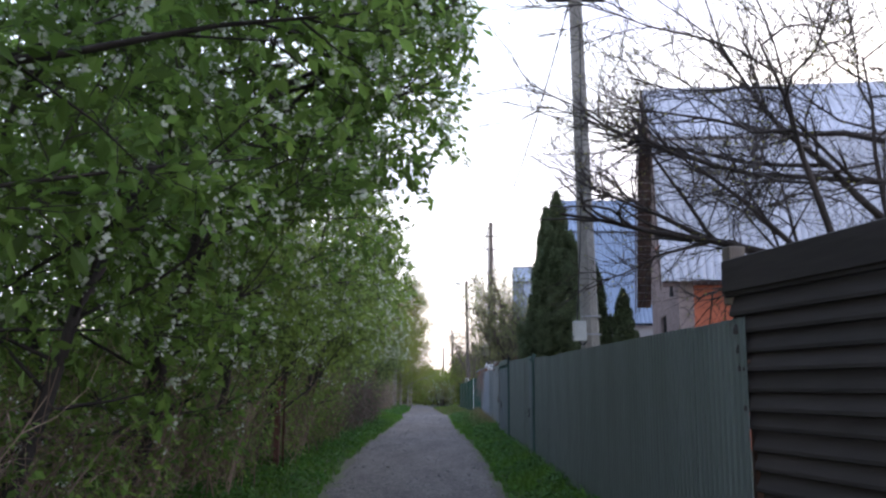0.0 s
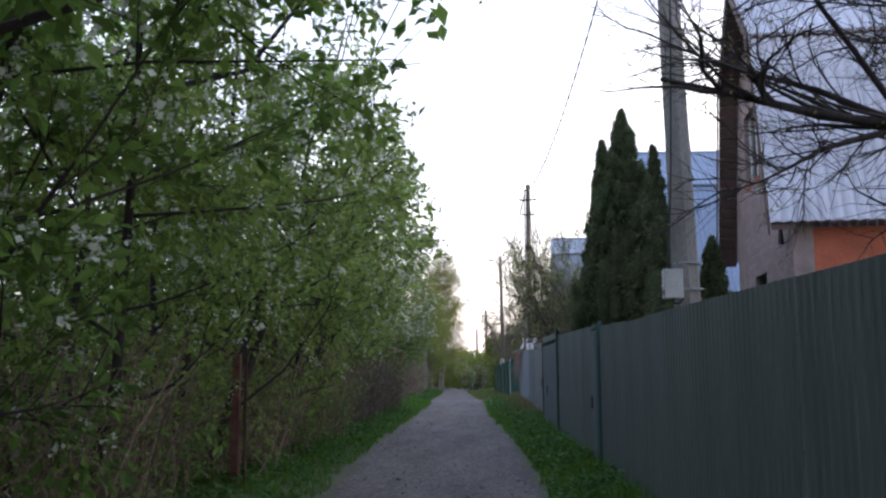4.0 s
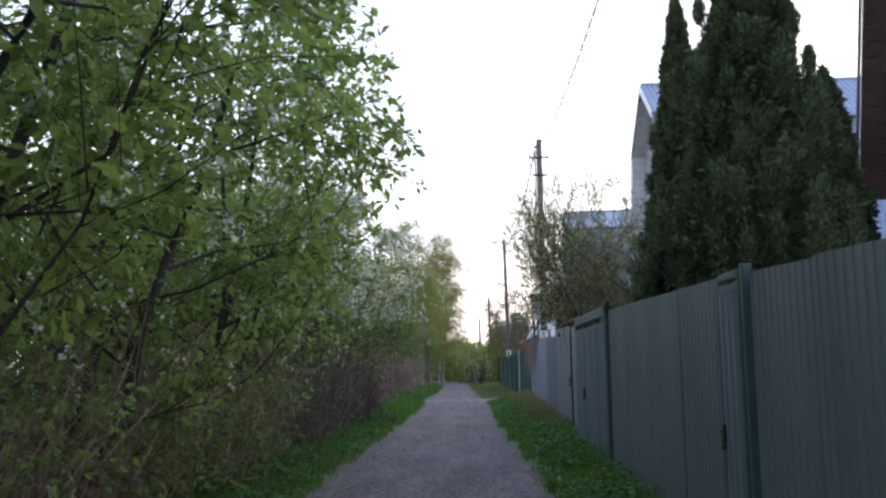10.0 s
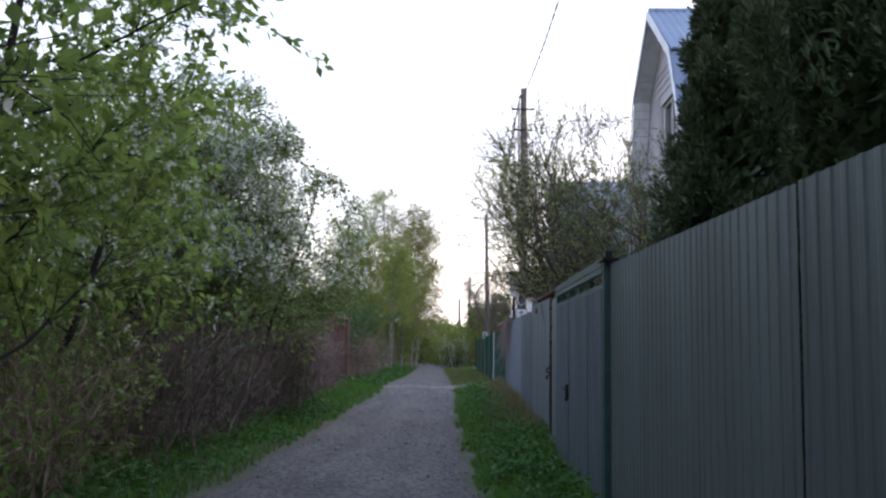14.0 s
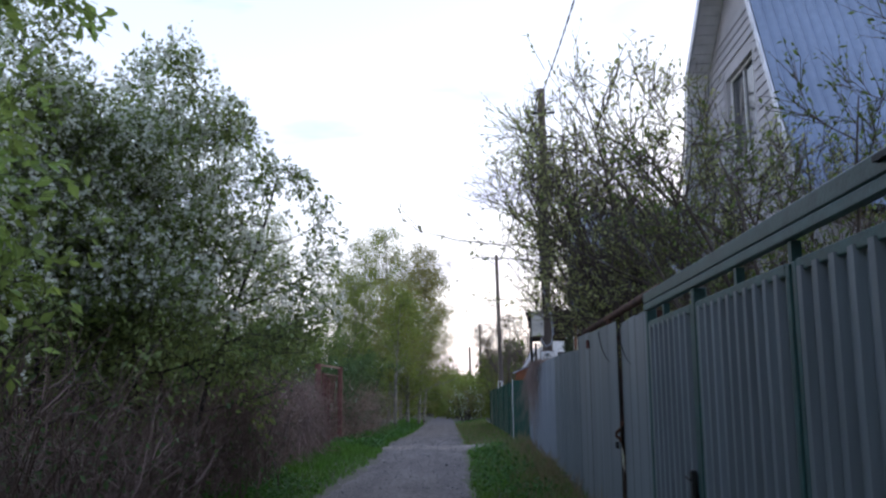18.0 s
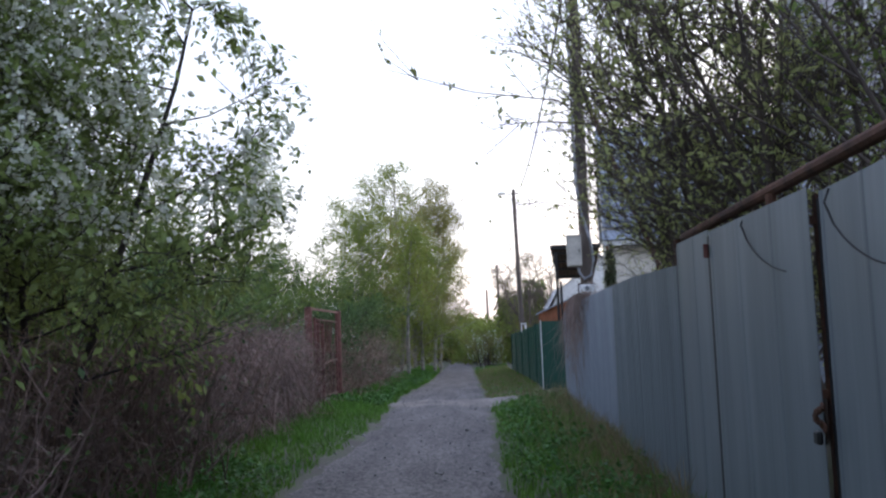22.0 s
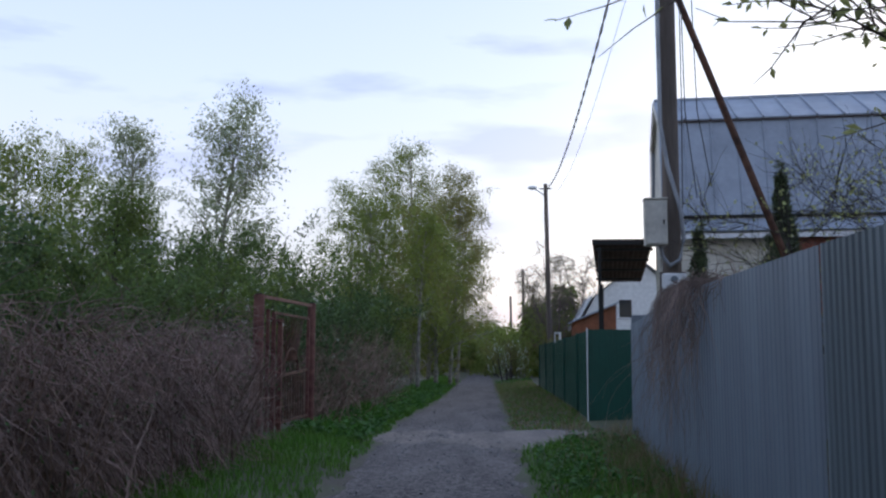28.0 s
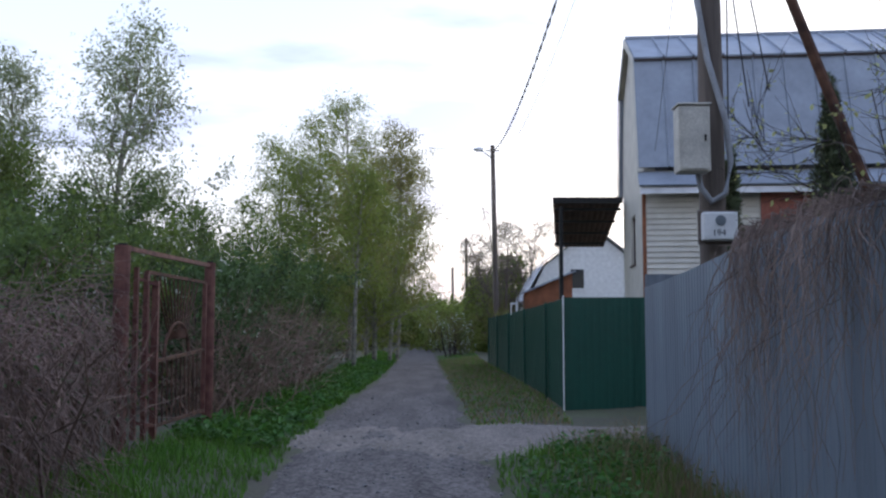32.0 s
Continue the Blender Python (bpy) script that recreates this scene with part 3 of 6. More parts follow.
def sheet(kind, material, length, height, parent, x, y, z, turn=0.0, rise=0.0):
    """One fence sheet; alike sheets share their mesh."""
    key = (kind, material, round(length, 2), round(height, 2), round(rise, 3))
    if key not in SHEETS:
        pitch, depth, rib, slope = {"wide": (0.115, 0.008, 0.3, 0.12), "fine": (0.115, 0.005, 0.3, 0.12), "deep": (0.15, 0.03, 0.3, 0.12), "smooth": (0.1, 0.006, 0.3, 0.12), "flat": (0.6, 0.004, 0.06, 0.03), "narrow": (0.09, 0.011, 0.4, 0.14)}[kind]
        v, f = ribbed(length, height, pitch, depth, rib=rib, slope=slope, rise=rise)
        SHEETS[key] = raw_mesh("sheet", v, f, material)
    ob = link_mesh("sheet", SHEETS[key], None, parent)
    ob.location = (x, y, z)
    ob.rotation_euler = (0, 0, radians(turn))
    return ob


def raw_mesh(name, v, f, material):
    me = bpy.data.meshes.new(name)
    me.from_pydata(v, [], f)
    me.materials.append(M[material])
    return me


def fence_run(label, y0, y1, kind, material, width, top, bottom=0.12, seed=0, rails=True):
    """A run of upright sheets on posts and rails, from y0 to y1."""
    fence = thing("sheet_fence", label, "fence", group="fences along the lane")
    rng = random.Random(seed)
    n = max(1, round((y1 - y0) / width))
    w = (y1 - y0) / n
    for k in range(n):
        y = y0 + k * w
        t = float(np.interp(y, *top)) + rng.uniform(-0.004, 0.004)
        rise = float(np.interp(y + w, *top) - np.interp(y, *top))
        lean = math.degrees(math.atan2(fence_x(y) - fence_x(y + w), w))
        sheet(kind, material, round(w - 0.003, 2), round(t - bottom, 2), fence, fence_x(y) + rng.uniform(-0.006, 0.006), y, bottom, lean, round(rise, 3))
    if rails:
        for z in (0.55, 1.65):
            part("rail", bar((fence_x(y0) + 0.035, y0, z), (fence_x(y1) + 0.035, y1, z), 0.04, 0.02), "rust", fence)
        k = 0
        while y0 + 0.1 + 2.4 * k < y1:
            y = y0 + 0.1 + 2.4 * k
            t = float(np.interp(y, *top))
            part("post", bar((fence_x(y) + 0.085, y, -0.3), (fence_x(y) + 0.085, y, t - 0.03), 0.06, 0.06), "rust", fence)
            k += 1
    return fence


def lettering(text, parent, size, m, material, label=""):
    """Painted characters, as a thin mesh under a thing."""
    curve = bpy.data.curves.new("number", "FONT")
    curve.body, curve.size, curve.extrude = text, size, 0.0012
    shape = new("number", curve)
    me = bpy.data.meshes.new_from_object(shape.evaluated_get(bpy.context.evaluated_depsgraph_get()))
    bpy.data.objects.remove(shape)
    me.materials.clear()
    me.transform(m)
    return link_mesh("number", me, material, parent, label)


def steel_post(y, height, size, material, label, cap=False):
    post = thing("gate_post", label, "post", (fence_x(y) - 0.01, y, 0), group="gate posts")
    part("shaft", box(-size / 2, size / 2, -size / 2, size / 2, -0.3, height, 0.006), material, post)
    if cap:
        bm = box(-size * 0.75, size * 0.75, -size * 1.5, size * 1.5, height, height + 0.02)
        box(-0.03, 0.03, -0.05, 0.05, height + 0.02, height + 0.09, 0.01, bm)
        part("cap", bm, "iron", post, "black iron hinge cap")
    return post


def gate_leaf(name, label, y0, y1, top, transom, kind, material, frame, lock_z=None, lock_y=None):
    """A gate leaf: steel frame, ribbed infill, open transom above it."""
    gate = thing(name, label, "gate", (fence_x((y0 + y1) / 2) - 0.02, y0, 0), group="gates in the fence")
    w, s = y1 - y0, 0.045
    for y in (s / 2, w - s / 2):
        part("stile", box(-s / 2, s / 2, y - s / 2, y + s / 2, 0.14, top, 0.004), frame, gate)
    for z in (0.16, top - 0.02) + ((transom,) if transom else ()):
        part("rail", box(-s / 2, s / 2, s + 0.002, w - s - 0.002, z - 0.025, z + 0.025, 0.004), frame, gate)
    ob = sheet(kind, material, round(w - 2 * s - 0.006, 2), round((transom or top) - 0.03 - 0.19, 2), gate, 0.0, s + 0.003, 0.187)
    if lock_z:
        y = lock_y if lock_y is not None else w - 0.09
        bm = box(-0.05, -0.02, y - 0.03, y + 0.03, lock_z - 0.07, lock_z + 0.07, 0.006)
        lock = part("lock", bm, "iron", gate, "black iron lock case")
        part("handle", rod((-0.075, y - 0.005, lock_z + 0.03), (-0.075, y - 0.1, lock_z + 0.025), 0.008), "iron", lock)
        part("shackle", rod((-0.05, y, lock_z - 0.1), (-0.02, y, lock_z - 0.06), 0.018), "iron", lock)
    return gate


# dark louvred fence
louvre = thing("slat_fence", "dark brown fence of horizontal overlapping slats", "fence", (1.83, 5.6, 0), 11.5, group="fences along the lane")
slat_bm = bmesh.new()
for z in (0,):
    a = [(-0.016, -0.062), (-0.036, -0.056), (-0.036, -0.036), (0.004, 0.066), (0.016, 0.066), (0.0, -0.05)]
    ring0 = [slat_bm.verts.new((x, 0, zz)) for x, zz in a]
    ring1 = [slat_bm.verts.new((x, 2.45, zz)) for x, zz in a]
    for k in range(6):
        slat_bm.faces.new((ring0[k], ring0[(k + 1) % 6], ring1[(k + 1) % 6], ring1[k]))
    slat_bm.faces.new(ring0[::-1])
    slat_bm.faces.new(ring1)
slat_mesh = bpy.data.meshes.new("slat")
slat_bm.to_mesh(slat_mesh)
slat_bm.free()
slat_mesh.materials.append(M["slat"])
rng = random.Random(8)
for bay in range(4):
    y = -2.47 * (bay + 1)
    for k in range(18):
        z = 0.2 + 0.112 * k
        ob = link_mesh("slat", slat_mesh, None, louvre)
        ob.location = (rng.uniform(-0.006, 0.006), y - 0.26 * (2.26 - z) + rng.uniform(-0.015, 0.015), z + rng.uniform(-0.006, 0.006))
        ob.rotation_euler = (rng.uniform(-0.004, 0.004), rng.uniform(-0.03, 0.03), 0)
    part("post", bar((0.06, y - 0.64, -0.3), (0.06, y, 2.2), 0.08, 0.08), "slat", louvre)
    part("top_board", box(-0.05, -0.02, y - 0.04, y + 2.42, 2.07, 2.27, 0.006), "slat", louvre, "broad weathered top board")
part("post", bar((0.05, -0.66, -0.3), (0.05, -0.02, 2.2), 0.07, 0.07), "slat", louvre)
corner = part("corner_post", box(-0.02, 0.09, -0.11, -0.01, 2.0, 2.36, 0.008), "timber", louvre, "grey weathered post head")

fence_run("grey-green ribbed metal sheet fence beside the lane", 5.3, 17.44, "wide", "sheet_green", 1.15, ([6, 9, 12.5, 15.3, 17.6], [1.915, 1.945, 1.975, 1.985, 2.06]), seed=1)
steel_post(17.5, 2.1, 0.065, "post_green", "dark green square steel gate post")
gate_leaf("wicket_gate", "grey ribbed wicket gate in a green steel frame", 17.56, 18.08, 2.07, 1.965, "deep", "sheet_grey", "frame_green", 1.0, 0.47)
steel_post(18.12, 2.06, 0.05, "frame_green", "slim green steel gate post")
fence_run("plain grey-green metal sheet fence between the gates", 18.16, 23.4, "fine", "sheet_green", 1.18, ([18, 23.5], [2.06, 2.13]), seed=2)
steel_post(23.46, 2.15, 0.085, "post_green", "dark green steel gate post with a black hinge cap", True)
gate_leaf("side_gate", "narrow ribbed grey side panel of the double gate", 23.53, 24.42, 1.975, None, "deep", "sheet_grey", "frame_green")
gate_leaf("gate_leaf", "ribbed grey gate leaf in a green steel frame", 24.46, 26.0, 1.975, None, "deep", "sheet_grey", "frame_green")
steel_post(26.05, 2.06, 0.075, "post_green", "dark green steel post between the gate leaves")
gate_leaf("gate_leaf", "ribbed grey gate leaf in a green steel frame", 26.1, 27.44, 1.975, None, "deep", "sheet_grey", "frame_green", 0.99, 0.11)
steel_post(27.49, 2.1, 0.07, "frame_green", "green steel gate post")
beam = thing("gate_beam", "green steel beam over the double gate", "beam", group="gates in the fence")
part("beam", bar((fence_x(23.6) - 0.02, 23.52, 2.15), (fence_x(27.7) - 0.02, 27.54, 2.15), 0.07, 0.075, bevel=0.006), "post_green", beam)
# the beam's lit lower face, put in as a bar of lighter green
part("lit_lower_face", bar((fence_x(23.6) - 0.035, 23.52, 2.085), (fence_x(27.7) - 0.035, 27.54, 2.085), 0.04, 0.05, bevel=0.006), "frame_green", beam)
for y in (24.44, 25.2, 26.9):
    part("stay", box(fence_x(y) - 0.04, fence_x(y), y - 0.02, y + 0.02, 1.977, 2.058), "frame_green", beam)

# old smooth sheet gates under a rusty pipe
for y0, y1, top, gap in ((27.56, 28.5, 2.1, 0.012), (28.52, 29.54, 2.12, 0.036), (29.58, 31.38, 2.15, 0.05), (31.42, 32.38, 2.17, 0.02)):
    leaf = thing("sheet_gate", "dull grey smooth sheet gate leaf with streaks", "gate", (fence_x((y0 + y1) / 2), y0, 0), math.degrees(math.atan2(fence_x(y0) - fence_x(y1), y1 - y0)), group="gates in the fence")
    sheet("flat", "sheet_grey", round(y1 - y0 - 0.01, 2), round(top - 0.13, 2), leaf, 0, 0, 0.13)
    for z in (0.3, 1.2, 2.0):
        part("rail", box(0.006, 0.04, 0.02, y1 - y0 - 0.03, z - 0.02, z + 0.02), "rust", leaf)
    if y0 > 29.57 and y1 < 31.4:
        part("hinge", rod((-0.02, y1 - y0 + 0.005, 1.98), (-0.02, y1 - y0 + 0.005, 2.07), 0.018, sides=8), "red_paint", leaf, "small rust-red hinge")
    # dark backing added so the slit between leaves reads as shaded
    part("gap_shade", box(0.0, 0.09, y1 - y0 - 0.006, y1 - y0 - 0.006 + gap, 0.1, top - 0.03), "iron", leaf, "dark strip added for the shade in the gap")
    for y in (0.03, y1 - y0 - 0.04):
        part("stile", box(0.041, 0.075, y - 0.02, y + 0.02, 0.1, top - 0.03), "rust", leaf)
pipe = thing("rusty_pipe", "rusty pipe laid along the top of the gates", "pipe")
part("pipe", rod((1.78, 27.58, 2.24), (1.8, 32.6, 2.24), 0.035, sides=10), "rust", pipe)
for y in (27.6, 30.2, 32.5):
    part("upright", rod((fence_x(y) + 0.09, y, -0.3), (fence_x(y) + 0.02, y, 2.215), 0.03), "rust", pipe)
for y, z, long in ((29.3, 2.04, -0.62), (30.6, 2.1, -0.75)):
    stray = thing("loose_wire", "thin dark wire drooping over the gate sheet", "wire", (fence_x(y) - 0.03, y, z), group="loose wires on the gates")
    v, f = tubes([(np.array([[0.03, 0.02, 0.06]] + [[0, long * q, -0.42 * q ** 0.7 + 0.1 * q * q] for q in np.linspace(0, 1, 8)]), 0.006, 0.004)], 5)
    raw("strand", v, f, "iron", stray)
chain = thing("gate_chain", "rusty chain and padlock tied round the gate edges", "chain", (fence_x(29.55) - 0.03, 29.56, 1.1))
for k in range(7):
    a = k * 0.9
    bm = bmesh.new()
    bmesh.ops.create_icosphere(bm, subdivisions=1, radius=0.022, matrix=Matrix.Translation((0.02 * math.cos(a) - 0.01, 0.014 * math.sin(a), 0.016 * (k - 3))) @ Matrix.Rotation(a, 4, "X") @ Matrix.Diagonal((0.5, 1, 1.3, 1)))
    part("link", bm, "rust", chain)
part("padlock", box(-0.035, -0.008, -0.03, 0.03, -0.12, -0.06, 0.008), "iron", chain, "dark iron padlock")

fence_run("blue-grey narrow-ribbed sheet fence", 32.42, 36.8, "narrow", "sheet_grey", 1.0, ([32.4, 34.5, 36.8], [2.01, 2.07, 2.1]), seed=3)
fence_run("pale blue-grey smooth sheet fence, overgrown at its end", 36.82, 45.4, "smooth", "sheet_light", 1.1, ([36, 40.5, 42, 43.5, 45.4], [2.1, 2.06, 2.0, 1.92, 1.86]), seed=4)
# the fence turns the corner into the side track
back = thing("sheet_fence", "pale blue-grey sheet fence round the corner of the side track", "fence", group="fences along the lane")
for k in range(8):
    sheet("fine", "sheet_light", 1.1, 1.85, back, 1.77 + 1.1 * k + 1.1, 45.41, 0.15, 90)

# emerald fence beyond the crossing
def emerald_x(y):
    return float(np.interp(y, [50.8, 56, 64, 77], [1.54, 1.5, 1.3, 0.95]))


green = thing("emerald_fence", "dark emerald ribbed sheet fence beyond the crossing", "fence", group="fences along the lane")
n = 19
for k in range(n):
    y = 50.85 + k * 1.15
    lean = math.degrees(math.atan2(emerald_x(y) - emerald_x(y + 1.15), 1.15))
    sheet("fine", "sheet_emerald", 1.15, 2.0, green, emerald_x(y), y, float(fall(y)) - 0.02, lean)
for k in range(7):
    sheet("fine", "sheet_emerald", 1.15, 2.02, green, 1.54 + 1.15 * (k + 1), 50.84 + 0.05 * k, -0.13, 90 - 2.5)
part("corner_trim", box(1.515, 1.535, 50.81, 50.84, -0.15, 1.92, 0.003), "white_paint", green, "white corner strip")
for k in range(5):
    y = 53.2 + k * 4.6
    part("post", box(emerald_x(y) - 0.075, emerald_x(y) - 0.025, y, y + 0.05, float(fall(y)) - 0.2, float(fall(y)) + 2.0), "sheet_emerald", green)
frame_y = 61.0
bracket = thing("bracket", "small white bent bracket standing on the emerald fence", "bracket", (emerald_x(frame_y), frame_y, float(fall(frame_y))))
part("upright", box(-0.11, -0.075, -0.02, 0.02, 1.9, 2.2, 0.004), "white_paint", bracket)
part("upright", box(0.04, 0.1, -0.02, 0.02, 1.9, 2.2, 0.004), "white_paint", bracket)
part("top_bar", box(-0.11, 0.1, -0.02, 0.02, 2.201, 2.24, 0.004), "white_paint", bracket)


# ---- houses ----
def slab(bm, quad, thick):
    """A thick plate under the quad given by four corners."""
    q = [Vector(p) for p in quad]
    n = (q[1] - q[0]).cross(q[3] - q[0]).normalized()
    top = [bm.verts.new(p) for p in q]
    low = [bm.verts.new(p - n * thick) for p in q]
    bm.faces.new(top)
    bm.faces.new(low[::-1])
    for k in range(4):
        bm.faces.new((top[k], low[k], low[(k + 1) % 4], top[(k + 1) % 4]))
    return bm


def roof_sheet(a, b, c, d, pitch, depth, style):
    """Roof covering over the quad a (low start) b (low end) c (high end) d (high start): ribs run up the slope."""
    a, b, c, d = map(Vector, (a, b, c, d))
    up = (b - a).cross(d - a).normalized()
    L = (b - a).length
    n = max(1, round(L / pitch))
    bm = bmesh.new()
    if style == "wave":
        prof = [(k / (n * 4), depth * (0.0, 0.7, 1.0, 0.7)[k % 4]) for k in range(n * 4 + 1)]
    else:
        w = 0.03 / pitch
        prof = [(0, 0)]
        for k in range(1, n):
            prof += [((k - w) / n, 0), ((k - w * 0.6) / n, depth), ((k + w * 0.6) / n, depth), ((k + w) / n, 0)]
        prof.append((1, 0))
    rows = []
    for s, h in prof:
        lo, hi = a.lerp(b, s) + up * h, d.lerp(c, s) + up * h
        rows.append([bm.verts.new(p) for p in (lo, hi, lo - up * 0.05, hi - up * 0.05)])
    for p, q in zip(rows, rows[1:]):
        bm.faces.new((p[0], q[0], q[1], p[1]))
        bm.faces.new((p[2], p[3], q[3], q[2]))
        bm.faces.new((p[0], p[2], q[2], q[0]))
        bm.faces.new((p[1], q[1], q[3], p[3]))
    for r in (rows[0], rows[-1]):
        bm.faces.new((r[0], r[1], r[3], r[2]))
    return bm


def window(parent, x, y0, y1, z0, z1, frame, depth=0.09, bars=False, panes=2, surround=None):
    """A window in a wall that faces the lane (towards -x), its frame set at x."""
    w = part("window", box(x + 0.005, x + 0.03, y0, y1, z0, z1), "glass", parent, "dark window pane")
    t = 0.05
    for ya, yb, za, zb in ((y0, y0 + t, z0, z1), (y1 - t, y1, z0, z1), (y0 + t, y1 - t, z0, z0 + t), (y0 + t, y1 - t, z1 - t, z1)):
        part("frame", box(x - 0.03, x + 0.004, ya, yb, za, zb, 0.004), frame, w)
    for k in range(1, panes):
        y = y0 + (y1 - y0) * k / panes
        part("mullion", box(x - 0.025, x + 0.004, y - 0.02, y + 0.02, z0 + t, z1 - t), frame, w)
    part("sill", box(x - 0.14, x + 0.0, y0 - 0.08, y1 + 0.08, z0 - 0.06, z0 - 0.002, 0.005), surround or frame, w)
    if surround:
        for ya, yb, za, zb in ((y0 - 0.14, y0 - 0.004, z0 - 0.3, z1 + 0.14), (y1 + 0.004, y1 + 0.14, z0 - 0.3, z1 + 0.14), (y0 - 0.002, y1 + 0.002, z1 + 0.004, z1 + 0.14)):
            part("surround", box(x - 0.085, x - 0.036, ya, yb, za, zb, 0.004), surround, w)
    if bars:
        for k in range(7):
            y = y0 + 0.08 + (y1 - y0 - 0.16) * k / 6
            part("bar", rod((x - 0.06, y, z0), (x - 0.06, y, z1), 0.009, sides=6), "iron", w)
    return w


def gambrel(name, label, x0, x1, prof, z_base, wall, roof, pitch, depth, style, over, trim, gable, openings=(), turn=0.0):
    """A house under a two-pitched roof with its gable to the lane. prof: south eave, south break, ridge, north break, north eave as (y, z)."""
    house = thing(name, label, "house", (x0, prof[2][0], 0), turn)
    o = Vector((x0, prof[2][0], 0))
    (ya, za), (yb, zb), (yr, zr), (yc, zc), (yd, zd) = prof
    inset = 0.28

    def at(x, y, z):
        return Vector((x, y, z)) - o
    # gable wall: a profile with holes, made of strips round the openings
    ys = sorted({ya + inset, yb + 0.1, yr, yc - 0.1, yd - inset, *[v for w in openings for v in w[:2]]})

    def top(y):
        return float(np.interp(y, [ya, yb, yr, yc, yd], [za, zb, zr, zc, zd])) - 0.12
    bm = bmesh.new()
    for p, q in zip(ys, ys[1:]):
        cuts = sorted((w[2], w[3]) for w in openings if w[0] <= p + 1e-6 and w[1] >= q - 1e-6)
        spans, z = [], z_base
        for c0, c1 in cuts:
            spans.append((z, z, c0, c0))
            z = c1
        spans.append((z, z, top(q), top(p)))
        for z0, z1, z2, z3 in spans:
            front = [bm.verts.new(at(x0, y, zz)) for y, zz in ((p, z0), (q, z1), (q, z2), (p, z3))]
            rear = [bm.verts.new(at(x0 + 0.3, y, zz)) for y, zz in ((p, z0), (q, z1), (q, z2), (p, z3))]
            bm.faces.new(front[::-1])
            bm.faces.new(rear)
            for k in range(4):
                bm.faces.new((front[k], front[(k + 1) % 4], rear[(k + 1) % 4], rear[k]))
    bmesh.ops.remove_doubles(bm, verts=bm.verts, dist=0.0005)
    part("gable_wall", bm, gable, house)
    part("south_wall", box(0.302, x1 - x0, ya + inset - yr, ya + inset + 0.3 - yr, z_base, za - 0.05), wall, house)
    part("north_wall", box(0.302, x1 - x0, yd - inset - 0.3 - yr, yd - inset - yr, z_base, zd - 0.05), wall, house)
    part("rear_wall", box(x1 - x0 - 0.3, x1 - x0 - 0.002, ya + inset + 0.302 - yr, yd - inset - 0.302 - yr, z_base, za - 0.05), wall, house)
    xa, xb = x0 - over, x1 + over

    def lap(p, q):
        """The upper slope carried a little past the break, over the lower one."""
        return (p[0] + (p[0] - q[0]) * 0.07, p[1] + (p[1] - q[1]) * 0.07 + 0.03)
    for (p, q, nm) in ((prof[0], prof[1], "lower_roof"), (lap(prof[1], prof[2]), prof[2], "upper_roof")):
        part(nm, roof_sheet(at(xa, *p), at(xb, *p), at(xb, *q), at(xa, *q), pitch, depth, style), roof, house)
    for (p, q, nm) in ((prof[4], prof[3], "lower_roof"), (lap(prof[3], prof[2]), prof[2], "upper_roof")):
        part(nm, roof_sheet(at(xb, *p), at(xa, *p), at(xa, *q), at(xb, *q), pitch, depth, style), roof, house)
    # dark brown strip added for the shadow line under the upper slope's overhang
    for p, s in ((prof[1], -1), (prof[3], 1)):
        part("break_board", bar(at(xa + 0.02, p[0] + s * 0.07, p[1] - 0.07), at(xb, p[0] + s * 0.07, p[1] - 0.07), 0.05, 0.09), "brown_wood", house)
    part("ridge_cap", rod(at(xa, yr, zr + 0.02), at(xb, yr, zr + 0.02), 0.06, sides=6), roof, house)
    # soffit boards and bargeboards under the overhang
    for p, q in zip(prof, prof[1:]):
        a, b = at(xa - 0.02, p[0], p[1] - 0.19), at(xa - 0.02, q[0], q[1] - 0.19)
        part("bargeboard", slab(bmesh.new(), (a, b, b + Vector((0, 0, 0.2)), a + Vector((0, 0, 0.2))), 0.025), trim, house)
        n = max(2, round((Vector((0, *p)) - Vector((0, *q))).length / 0.2))
        for k in range(n):
            s0, s1 = k / n, (k + 0.93) / n
            lo = Vector((0, *p)).lerp(Vector((0, *q)), s0)
            hi = Vector((0, *p)).lerp(Vector((0, *q)), s1)
            c = [at(x, v[1], v[2] - 0.10) for x, v in ((xa + 0.01, lo), (x0 - 0.004, lo), (x0 - 0.004, hi), (xa + 0.01, hi))]
            part("soffit_board", slab(bmesh.new(), c, 0.02), trim, house)
    return house


h1 = gambrel("brick_house", "pink brick house with a steep white corrugated roof behind the fence", 5.1, 14.2, [(18.34, 3.6), (19.35, 6.9), (21.0, 8.45), (22.65, 6.9), (23.7, 3.6)], 0.1,
             "orange", "zinc_roof", 0.18, 0.055, "wave", 0.36, "brown_wood", "mortar", [(20.7, 21.7, 2.35, 3.1), (20.95, 22.15, 4.85, 6.2)], -6.2)
h1y = 21.0
h1_window = window(h1, 0.12, 20.7 - h1y, 21.7 - h1y, 2.35, 3.1, "brown_wood", bars=True)
window(h1, 0.12, 20.95 - h1y, 22.15 - h1y, 4.85, 6.2, "white_paint", surround="orange")
part("door", box(2.2, 4.6, 18.55 - h1y, 18.61 - h1y, 0.3, 3.1, 0.01), "brown_wood", h1, "wide brown wooden door")
lamp = part("wall_lamp", rod((-0.10, 18.95 - h1y, 3.35), (-0.10, 18.95 - h1y, 3.6), 0.05, 0.03), "black", h1, "small black wall lamp")
part("bracket", bar((0.0, 18.95 - h1y, 3.62), (-0.12, 18.95 - h1y, 3.62), 0.025, 0.025), "black", lamp)

